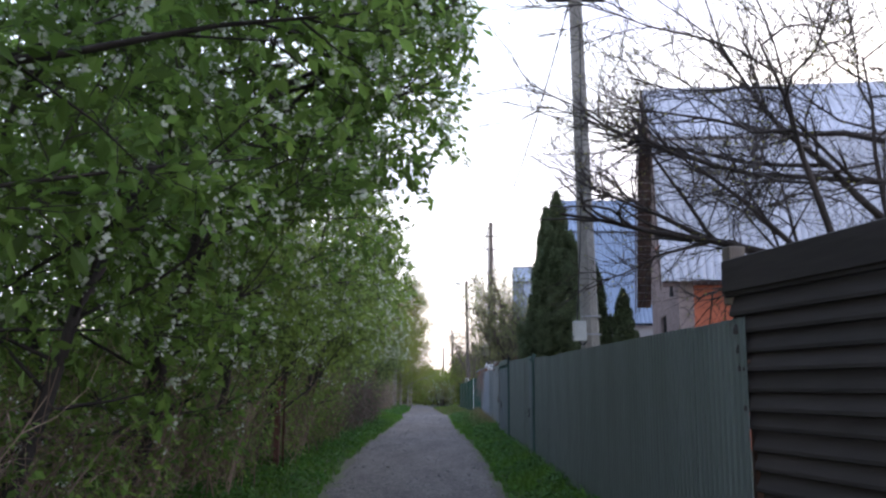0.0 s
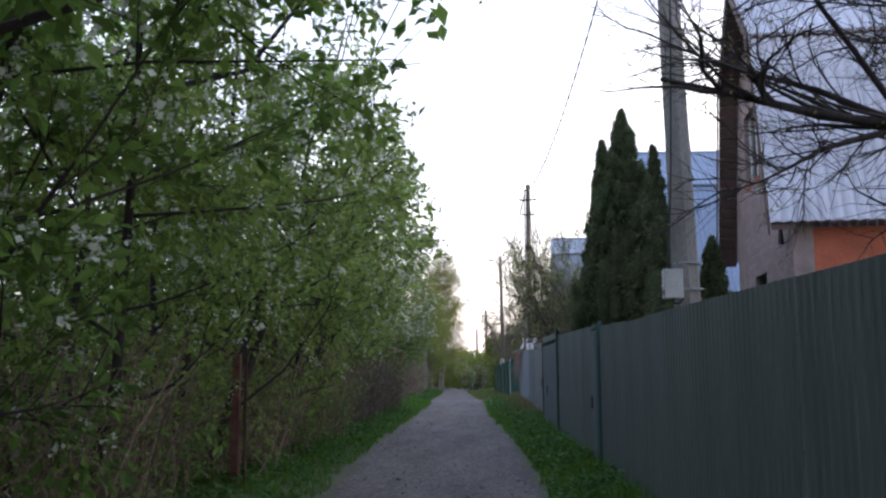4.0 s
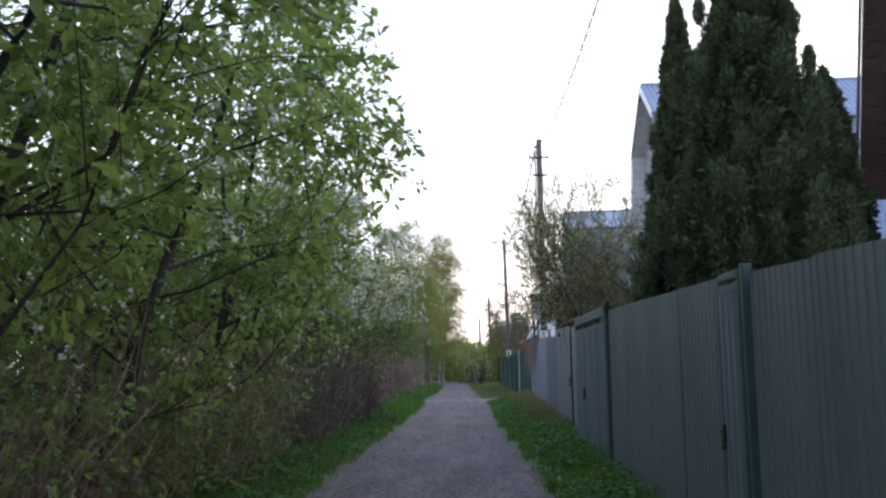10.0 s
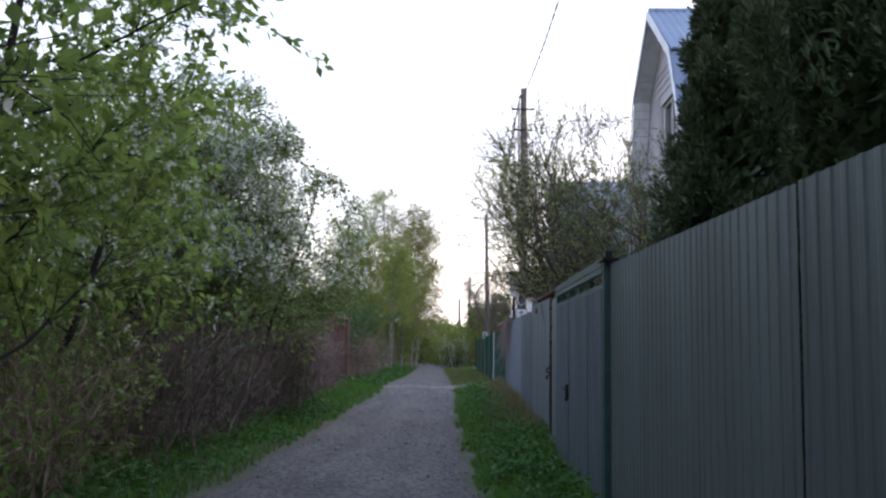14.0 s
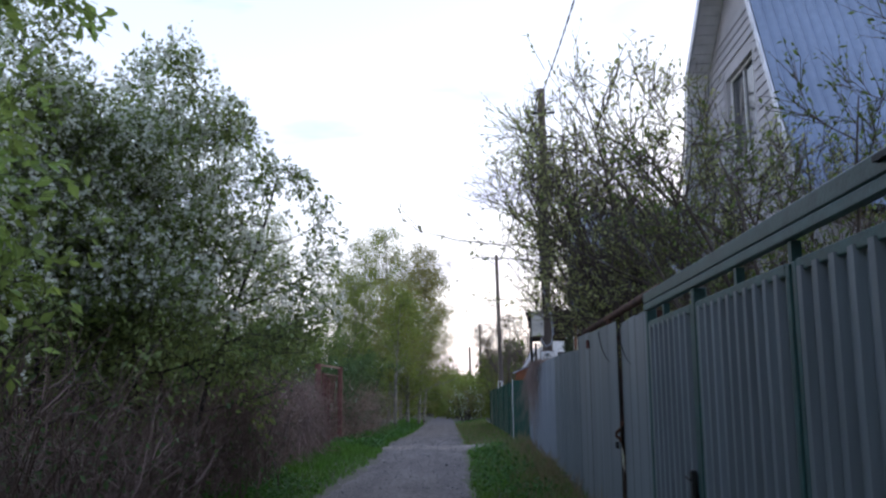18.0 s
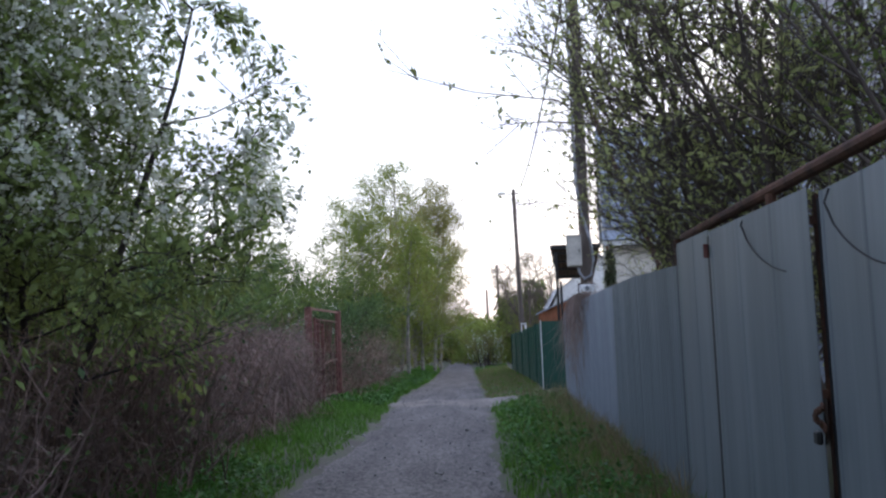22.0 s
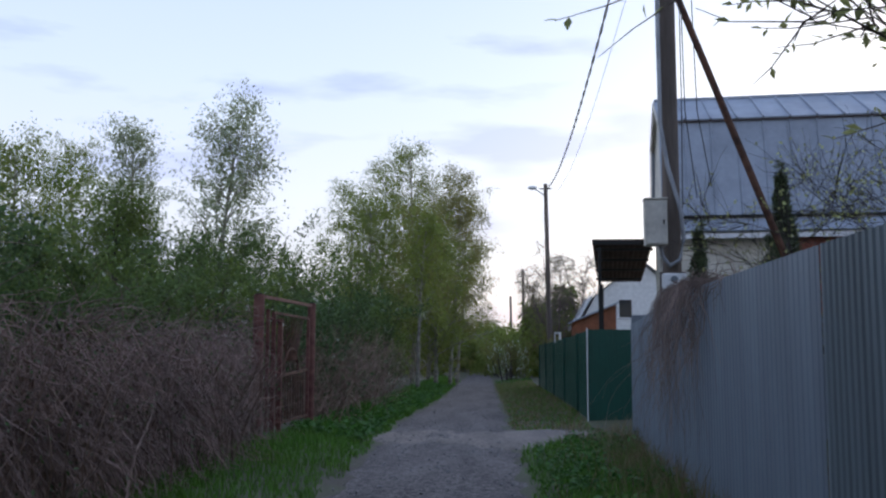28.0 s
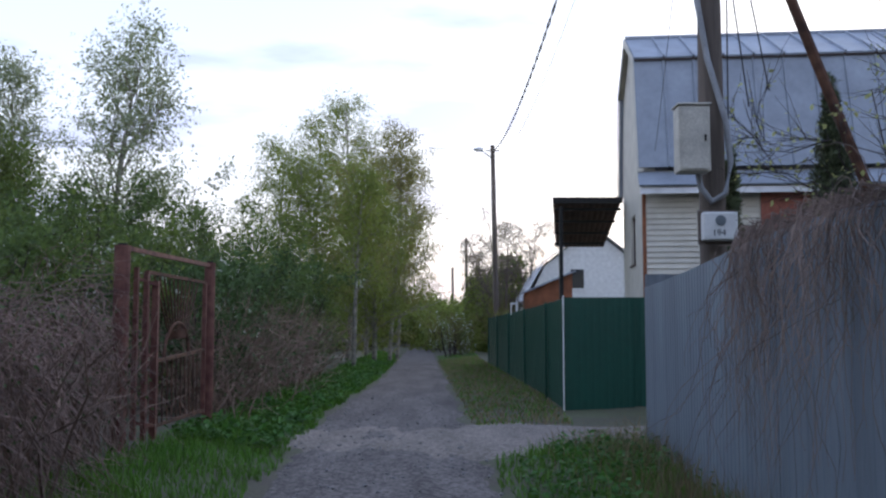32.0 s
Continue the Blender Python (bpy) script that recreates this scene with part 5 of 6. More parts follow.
def tree(name, label, at, c, bark, leaf, seed, category="tree", blossom=0, bloom_size=0.1, group="", near=False):
    """A woody plant: stems, branches, crown of leaves and, if it flowers, blossom."""
    rng = np.random.default_rng(seed)
    o = np.array([at[0], at[1], float(ground_z(at[0], at[1]))])
    wood, limbs_out, twigs = skeleton_of(rng, c, o)
    root = thing(name, label, category, tuple(o), 0.0, group)
    T = np.array(twigs)
    twigs = T[(keeps_clear(T + o) & own_side(T + o, o)).all(axis=1)]
    if near:
        for w in wood:
            v, f = tubes([w], 8)
            raw("stem" if len(wood) > 1 else "trunk", v, f, bark, root, smooth=True)
        thick = [l for l in limbs_out if len(l[0]) > 5]
        if len(thick) <= 40:
            for l in thick:
                v, f = tubes([l], 5)
                raw("limb", v, f, bark, root, smooth=True)
            limbs_out = [l for l in limbs_out if len(l[0]) <= 5]
    else:
        v, f = tubes(wood, 6)
        raw("trunk", v, f, bark, root, smooth=True)
    if limbs_out:
        v, f = tubes(limbs_out if near and c["leaf_n"] < 4 else [(l[::2], a, b) for l, a, b in limbs_out], 4 if near and c["leaf_n"] < 4 else 3)
        tagged(raw("branchwork", v, f, bark, root, smooth=True), kind="stuff")
    if c.get("show_twigs", True):
        v, f = tubes([(t if c["leaf_n"] < 4 and near else t[[0, 3]] if c["leaf_n"] > 8 else t[[0, 2, 3]], c.get("twig_r", 0.004), 0.0015) for t in (twigs if c["leaf_n"] < 7 else twigs[::2])], 3)
        tagged(raw("fine_wood", v, f, bark, root), kind="stuff")
    if c["leaf_n"]:
        p, d = along_lines(rng, twigs, c["leaf_n"])
        if c.get("fill"):
            p = p + rng.normal(0, c["fill"], p.shape)
        ok = keeps_clear(p + o)
        v, f = leaves(rng, p[ok], d[ok], c["leaf"], c.get("slim", 0.5), droop=c.get("droop", 0.3))
        tagged(raw("crown", v, f, leaf, root), kind="stuff")
    if blossom:
        high = np.flatnonzero(twigs[:, -1, 2] > c.get("bloom_from", 0.0))
        pick = rng.choice(high, min(len(high), blossom), replace=False)
        p = np.array([twigs[i][-1] for i in pick])
        hang = np.array([0.0, 0, -0.7]) * bloom_size
        side = rng.normal(0, 0.5, (len(p), 3)) * bloom_size
        spots = np.concatenate([p + (hang + side) * k / 5 + rng.normal(0, 0.014, p.shape) for k in range(6) for _ in range(2)])
        v, f = leaves(rng, spots, np.zeros_like(spots), c.get("petal", 0.036), 0.95, droop=0.0)
        tagged(raw("blossom", v, f, "blossom", root, "hanging white flower clusters"), kind="stuff")
    return root


CHERRY = dict(stems=4, height=6.4, lean=0.26, foot=0.35, girth=0.07, limbs=10, bare=0.14, spread=2.7, taper=0.4, rise=0.3, limb_up=0.03, branches=7, branch_up=0.0, twigs=6, twig=0.5, leaf_n=10, leaf=0.1, slim=0.52, push=(0.16, 0, 0))

# left side: bird cherries over a thicket
for k, (x, y, h, sp) in enumerate([(-3.5, 3.2, 6.6, 2.8), (-3.4, 6.3, 7.0, 3.0), (-3.5, 9.4, 6.8, 2.9), (-3.5, 12.4, 7.0, 2.9), (-3.4, 15.6, 6.8, 2.8), (-3.5, 18.8, 6.6, 2.8), (-3.5, 22.2, 6.4, 2.9), (-4.6, 26.0, 5.0, 2.0)]):
    tree("bird_cherry", "leafy bird cherry with hanging white blossom over the lane", (x, y), dict(CHERRY, height=h, spread=sp, leaf=0.12 if k < 3 else 0.1, leaf_n=8 if k < 3 else 10, limbs=11, fill=0.04, reach=((0.7, 5, 0.4, 3.5), (0.78, 25, 0.5, 3.4), (0.85, -15, 0.4, 3.2), (0.64, 45, 0.3, 3.2), (0.9, 15, 0.35, 3.2)) if k < 4 else ()), "bark_dark", "leaf_cherry" if k < 3 else "leaf_may", 100 + k, blossom=900 if k < 4 else 420, bloom_size=0.13, group="bird cherries along the lane", near=True)

# second row of wood behind, closing the view
BUSH = dict(stems=7, height=3.2, lean=0.45, foot=0.5, girth=0.035, limbs=6, bare=0.15, spread=1.1, taper=0.4, rise=0.5, limb_up=0.06, branches=5, branch_up=0.05, twigs=5, twig=0.35, leaf_n=9, leaf=0.07, slim=0.5)
TALL = dict(stems=1, height=11.0, lean=0.0, foot=0.0, girth=0.13, limbs=48, bare=0.06, spread=2.6, taper=0.66, rise=0.8, limb_up=0.05, branches=7, branch_up=-0.02, twigs=6, twig=0.85, leaf_n=9, leaf=0.11, slim=0.55, droop=0.9, wander=0.03, twig_up=-0.4)
for k, (x, y, h) in enumerate([(-7.0, 4.5, 7.0), (-6.6, 9.0, 7.5), (-7.2, 13.5, 7.0), (-6.8, 18.5, 7.2), (-7.2, 23.0, 6.5), (-7.8, 28.5, 5.0), (-3.8, -1.5, 6.5)]):
    tree("bird_cherry", "leafy bird cherry deeper in the thicket", (x, y), dict(CHERRY, height=h, spread=2.6, leaf_n=5, leaf=0.13, fill=0.1, show_twigs=False, push=(0, 0, 0)), "bark_dark", "leaf_cherry", 140 + k, blossom=60, group="bird cherries along the lane")

# the free-standing bird cherries in full bloom
for k, (x, y, h, n) in enumerate([(-3.7, 32.6, 5.9, 3200), (-5.0, 31.2, 5.6, 2800), (-5.8, 35.0, 5.4, 900)]):
    tree("bird_cherry", "rounded bird cherry covered in white blossom", (x, y), dict(CHERRY, stems=5, height=h, lean=0.1, spread=2.2, girth=0.05, limbs=16, bare=0.2, taper=0.72, wander=0.05, leaf=0.085, leaf_n=8, fill=0.07, push=(0.0, 0, 0), petal=0.042, bloom_from=2.3), "bark_dark", "leaf_bloom", 170 + k, blossom=n, group="bird cherries along the lane", bloom_size=0.15)


def thicket(at, length, height, count, material, seed, leaf=None, leaf_count=0, depth=0.8):
    """A tangle of thin bare stems along the verge, with some young leaves."""
    rng = np.random.default_rng(seed)
    root = thing("bare_thicket", "tangled bare brown shrub stems along the verge", "shrub", (at[0], at[1], float(ground_z(*at))), group="bare thickets")
    lines, twig = [], []
    for k in range(count):
        p = np.array([rng.normal(0, depth * 0.5), rng.uniform(-length / 2, length / 2), -0.05])
        h = height * rng.uniform(0.55, 1.1)
        s = line(rng, p, (rng.normal(0.12, 0.3), rng.normal(0, 0.35), 1.0), h, 6, 0.13, -0.02)
        lines.append((s, rng.uniform(0.006, 0.016), 0.003))
        for _ in range(6):
            i = rng.integers(1, 6)
            t = line(rng, s[i], rng.normal(0, 0.6, 3) + np.array([0.15, 0, 0.35]), rng.uniform(0.25, 0.8), 3, 0.25, -0.03)
            twig.append(t)
            lines.append((t, 0.005, 0.002))
    lines = trimmed(lines, np.array([at[0], at[1], 0.2]))
    twig = trimmed(twig, np.array([at[0], at[1], 0.2]), False)
    v, f = tubes(lines, 3)
    tagged(raw("bare_wood", v, f, material, root), kind="stuff")
    if leaf:
        p, d = along_lines(rng, twig, max(1, leaf_count // len(twig)))
        v, f = leaves(rng, p, d, 0.072, 0.55)
        tagged(raw("young_foliage", v, f, leaf, root), kind="stuff")
    return root


y, k = 1.0, 0
while y < 36:
    thicket((-3.35 + 0.2 * math.sin(y * 1.7), y), 2.6, 1.75 + 0.3 * math.sin(y * 2.1), 98 if y < 27 else 130, "dead_dark" if y < 27 else "stem", 300 + k, "leaf_dark" if y > 27 else "leaf_may" if k % 2 else "leaf_cherry", (2600 if k % 3 else 4600) if y < 27 else 1300, 0.8)
    y += 2.2
    k += 1


def vine_hedge(at, length, height, width, seed, count=1500):
    """An old fence buried under hanging dead creepers."""
    rng = np.random.default_rng(seed)
    root = thing("dead_creeper_hedge", "fence buried under brown dead hanging creepers", "hedge", (at[0], at[1], float(ground_z(*at))), group="creeper hedges")
    lines, tips = [], []
    for k in range(count):
        y = rng.uniform(-length / 2, length / 2)
        top = height * (0.84 + 0.2 * noise.noise((y * 0.9, seed, 0)) + 0.1 * noise.noise((y * 3, seed, 2))) * rng.uniform(0.6, 1.03)
        side = rng.choice([-1, 1], p=[0.2, 0.8])
        bulge = width * (0.3 + 0.12 * noise.noise((y * 1.1, top * 1.3, seed + 4)))
        if k % 5 == 0:
            p = np.array([rng.normal(0, width * 0.16), y, top])
            s = line(rng, p, (side * rng.uniform(0.2, 0.9), rng.normal(0, 0.7), rng.uniform(0.0, 0.8)), rng.uniform(0.15, 0.5) * height, 5, 0.3, -0.2)
        else:
            p = np.array([side * bulge * rng.uniform(0.35, 1.0), y, top * rng.uniform(0.45, 1.0)])
            s = line(rng, p, (side * rng.uniform(-0.05, 0.45), rng.normal(0, 0.5), -0.5), rng.uniform(0.2, 0.7) * height, 5, 0.36, -0.2)
        s[:, 2] = np.maximum(s[:, 2], 0.02)
        lines.append((s, rng.uniform(0.003, 0.007), 0.0015))
        if k % 3 == 0:
            tips.append(s)
    v, f = tubes(lines, 3)
    tagged(raw("dead_growth", v, f, "dead", root), kind="stuff")
    core = []
    for k in range(count // 7):
        y = rng.uniform(-length / 2, length / 2)
        core.append((line(rng, (rng.normal(0, width * 0.22), y, 0), (rng.normal(0, 0.2), rng.normal(0, 0.3), 1), height * rng.uniform(0.5, 0.9), 5, 0.15, 0), 0.012, 0.004))
    v, f = tubes(core, 3)
    tagged(raw("inner_growth", v, f, "dead_dark", root), kind="stuff")
    p, d = along_lines(rng, tips, 3)
    v, f = leaves(rng, p, d, 0.04, 0.55)
    tagged(raw("young_foliage", v, f, "leaf_dark", root), kind="stuff")
    return root


vine_hedge((-3.85, 39.4), 6.4, 1.85, 1.4, 11, 4200)
vine_hedge((-3.75, 34.0), 4.6, 1.65, 1.2, 12, 2400)
vine_hedge((-4.05, 43.75), 2.7, 1.85, 0.9, 13, 1300)

# bushes beyond the red gate and along the far lane
for k, (x, y, h, lf) in enumerate([(-4.8, 50.5, 2.5, "leaf_dark"), (-4.9, 53.5, 2.8, "leaf_dark"), (-5.0, 57, 3.0, "leaf_cherry"), (-5.4, 61, 3.4, "leaf_dark"), (-5.8, 66, 3.6, "leaf_cherry"), (-7.2, 48, 3.0, "leaf_cherry"), (-7.4, 42, 3.2, "leaf_dark"), (-8.2, 54, 4.4, "leaf_cherry"),
                                  (-7.3, 58, 5.4, "leaf_cherry"), (-9.2, 47, 3.8, "leaf_light"), (-9.8, 39, 4.2, "leaf_cherry"), (-11.5, 50, 5.0, "leaf_light"), (-8.4, 63, 5.0, "leaf_light"), (-6.6, 38.5, 2.7, "leaf_may"), (-6.4, 45.4, 2.5, "leaf_may"), (-6.2, 49.6, 3.2, "leaf_light"), (-6.6, 53, 3.9, "leaf_may"), (-8.4, 44, 3.2, "leaf_may"), (-9.6, 56, 4.6, "leaf_may"), (-7.0, 69, 4.6, "leaf_spring"), (-8.6, 70, 5.6, "leaf_spring"), (-10.5, 67, 5.2, "leaf_may"), (-5.6, 64, 3.6, "leaf_light"), (-6.2, 60, 4.6, "leaf_light"), (-12.5, 44, 4.2, "leaf_may"), (-10.2, 60, 5.2, "leaf_light")]):
    tree("green_bush", "leafy green bush beside the lane", (x, y), dict(BUSH, height=h, spread=0.36 * h, leaf=0.095, leaf_n=7, fill=0.1, show_twigs=False), "bark_dark", "leaf_mid" if lf in ("leaf_cherry", "leaf_may") else lf, 400 + k, category="bush", blossom=90 if k % 3 == 0 else 0, group="bushes along the lane")
for k, (x, y, h) in enumerate([(-4.6, 50.5, 2.0), (-4.8, 54.0, 2.0), (-4.9, 58, 2.0)]):
    thicket((x + 0.5, y), 3.4, h, 190, "dead_dark", 460 + k, "leaf_dark", 1200, 0.7)

# birches and poplars
for k, (x, y, h, lf, bk, sp) in enumerate([(-4.9, 75, 12.2, "leaf_spring", "bark_birch", 2.9), (-3.3, 78, 12.2, "leaf_olive", "bark_birch", 2.3), (-6.8, 78, 11.2, "leaf_spring", "bark_birch", 2.9), (-3.2, 82, 10.6, "leaf_olive", "bark_birch", 2.8), (-6.4, 71, 8.6, "leaf_spring", "bark_birch", 2.5), (-3.7, 74.5, 8.4, "leaf_spring", "bark_birch", 2.5), (-4.6, 80, 12.0, "leaf_olive", "bark_birch", 2.6),
                                          (-8.2, 74, 9.6, "leaf_spring", "bark_birch", 2.6), (-8.3, 56.5, 8.1, "leaf_silver", "bark_birch", 3.0), (-12.5, 60, 8.6, "leaf_silver", "bark_birch", 2.3), (-14.5, 57, 8.5, "leaf_spring", "bark_birch", 2.4), (-11.5, 57, 6.5, "leaf_light", "bark_dark", 2.4), (-14, 48, 6.5, "leaf_spring", "bark_birch", 2.4), (-17, 66, 10, "leaf_spring", "bark_birch", 3.0), (-13, 41, 6.0, "leaf_light", "bark_dark", 2.5)]):
    tree("birch" if bk == "bark_birch" and lf != "leaf_silver" else "poplar", "young birch in fresh yellow-green leaf" if lf != "leaf_silver" else "slender poplar with silvery young leaves", (x, y), dict(TALL, height=h, spread=sp, show_twigs=k > 20, leaf=0.085 if lf != "leaf_silver" else 0.085, leaf_n=12, fill=0.09 if lf != "leaf_silver" else 0.05, twigs=5, bare=0.22 if x > -4.6 else 0.03, push=(0.05 if k < 8 else 0, 0, 0), rise=1.3 if lf == "leaf_silver" else 0.8, taper=0.55, limbs=44 if lf != "leaf_silver" else 42, twig_up=-0.4 if lf != "leaf_silver" else 0.0, droop=0.9 if lf != "leaf_silver" else 0.2), bk, lf, 500 + k, group="birches and poplars")
tree("birch", "slender white-stemmed birch at the lane edge", (-3.7, 66.5), dict(TALL, height=8.5, bare=0.4, spread=1.6, limbs=20, girth=0.1, leaf_n=6, show_twigs=False, fill=0.08, wander=0.02), "bark_birch", "leaf_spring", 540, group="birches and poplars")
tree("birch", "slender white-stemmed birch at the lane edge", (-4.0, 69.5), dict(TALL, height=9.0, bare=0.35, spread=1.8, limbs=20, girth=0.09, leaf_n=6, show_twigs=False, fill=0.08, wander=0.02), "bark_birch", "leaf_olive", 541, group="birches and poplars")
tree("bird_cherry", "small bird cherry in white blossom at the lane end", (-0.5, 86.5), dict(CHERRY, stems=3, height=2.4, spread=1.0, limbs=6, branches=4, twigs=4, leaf=0.1, leaf_n=4, show_twigs=False, push=(0, 0, 0), petal=0.05), "bark_dark", "leaf_bloom", 542, blossom=110, bloom_size=0.2, group="bird cherries along the lane")
# wood that closes the far end of the lane
FAR = dict(TALL, bare=0.04, limbs=20, branches=5, twigs=4, leaf=0.32, leaf_n=5, show_twigs=False, twig=0.9)
rng = np.random.default_rng(77)
for k in range(30):
    y = rng.uniform(92, 175)
    side = rng.choice([-1, 1]) if k % 4 else 1
    x = lane_mid(y) + side * rng.uniform(3.0, 4.5 + 0.2 * (y - 85)) if y < 128 else lane_mid(128) + rng.uniform(-28, 26)
    tree("birch", "tree in fresh spring leaf at the far end of the lane", (x, y), dict(FAR, height=rng.uniform(4.5, 7.5), spread=rng.uniform(2.0, 3.2)), "bark_dark", ["leaf_spring", "leaf_light", "leaf_olive"][k % 3], 600 + k, category="tree", group="far wood")
SKIRT = dict(BUSH, stems=6, limbs=5, branches=4, twigs=4, leaf=0.3, leaf_n=6, show_twigs=False, bare=0.02, fill=0.25)
spots = [(3.4, 104), (5.0, 106), (2.0, 109), (6.6, 100), (8.2, 105), (0.3, 113), (-1.4, 116), (0.4, 95), (1.6, 92), (0.9, 99), (-0.6, 104), (-1.5, 109), (2.5, 97), (-7.9, 101), (-8.8, 108), (-4.4, 132), (-6.2, 136), (-2.4, 134), (-9.5, 134), (-0.4, 130), (-8.0, 119), (-5.6, 122), (-3.4, 120)] + [(-16 + 2.6 * k, 127 + 3 * math.sin(k)) for k in range(13)] + [(-19 - 1.5 * math.sin(k * 2), 26 + 5.5 * k) for k in range(12)] + [(-7.6 - 0.6 * math.sin(k * 3), 88 + 6 * k) for k in range(6)] + [(3.2 + math.sin(k * 3), 102 + 6 * k) for k in range(4)] + [(20 + 8 * k, 110 - 4 * k) for k in range(6)]
for k, (x, y) in enumerate(spots):
    h = 4.2 + 1.3 * math.sin(k * 1.9) - (1.4 if k < 13 else 0)
    tree("green_bush", "leafy bush in fresh green at the edge of the wood", (x, y), dict(SKIRT, height=h, spread=0.5 * h), "bark_dark", ["leaf_light", "leaf_spring", "leaf_spring"][k % 3], 650 + k, category="bush", group="bushes at the wood edge")
for k, (x, y, h) in enumerate([(0.6, 84, 2.6), (-0.2, 88, 2.4), (0.4, 93, 3.0), (-0.9, 97, 2.6), (2.2, 88, 3.2)]):
    tree("bare_bush", "brown budding bush at the lane edge", (x, y), dict(BUSH, height=h, spread=0.4 * h, leaf=0.09, leaf_n=9, twigs=2), "bark", "leaf_olive", 690 + k, category="bush", group="bushes along the lane")
for k, (x, y, h) in enumerate([(2.8, 88, 8.2), (0.2, 92, 7.4), (4.8, 92, 8.4), (1.0, 99, 7.5)]):
    tree("budding_tree", "nearly bare tree with reddish buds", (x, y), dict(TALL, stems=3, lean=0.3, foot=0.3, height=h, limbs=12, branches=6, spread=2.8, leaf=0.09, leaf_n=1, girth=0.11, twig_r=0.009, rise=1.1), "budding_bark", "leaf_olive", 700 + k, group="budding trees")

# right side: old apple tree, thujas, willows
APPLE = dict(stems=3, height=5.4, lean=0.4, foot=0.2, girth=0.085, limbs=8, bare=0.5, spread=3.5, taper=0.25, rise=0.3, limb_up=0.03, gnarl=0.26, branches=13, branch_up=0.03, twigs=9, twig=0.55, leaf_n=1, leaf=0.035, slim=0.6, push=(-0.25, -0.05, 0), twig_up=0.08, twig_r=0.005)
# boughs: the one each springs from (-1: the trunk) and how far along, heading, rise, length, girth
BOUGHS = ((-1, 0.56, 178, 0.32, 4.6, 0.09), (0, 0.5, 172, 0.36, 2.4, 0.04), (0, 0.5, 185, -0.35, 1.7, 0.032), (0, 0.5, 178, 1.6, 2.4, 0.035), (-1, 0.89, 184, -0.05, 3.4, 0.05), (4, 0.5, 176, 0.3, 3.2, 0.036),
          (0, 0.17, 150, 0.45, 3.4, 0.045), (0, 0.17, 200, 0.7, 3.2, 0.05), (-1, 0.78, 195, 0.5, 3.6, 0.06), (-1, 1.0, 176, 0.15, 3.4, 0.045), (4, 0.67, 165, 0.5, 2.6, 0.03), (8, 0.34, 160, 0.0, 3.2, 0.035))
tree("apple_tree", "old bare apple tree with spreading dark limbs and small buds", (5.75, 12.8), dict(APPLE, stems=2, lean=0.12, push=(-0.06, 0.0, 0), spread=2.4, bare=0.75, limbs=4, branches=15, boughs=BOUGHS), "bark_dark", "leaf_olive", 801, near=True)
tree("apple_tree", "old bare apple tree with spreading dark limbs and small buds", (5.2, 9.3), dict(APPLE, height=5.8, bare=0.7, push=(-0.1, 0.1, 0), reach=((0.7, 150, 0.15, 3.8), (0.85, 165, 0.3, 3.2))), "bark_dark", "leaf_olive", 802, near=True)
tree("apple_tree", "budding apple tree behind the fence corner", (4.5, 43.4), dict(APPLE, height=3.6, spread=2.0, bare=0.4, limbs=9, girth=0.035, push=(-0.05, 0, 0), leaf_n=2, leaf=0.05, branches=7, twig_r=0.0035), "bark_dark", "leaf_willow", 803)


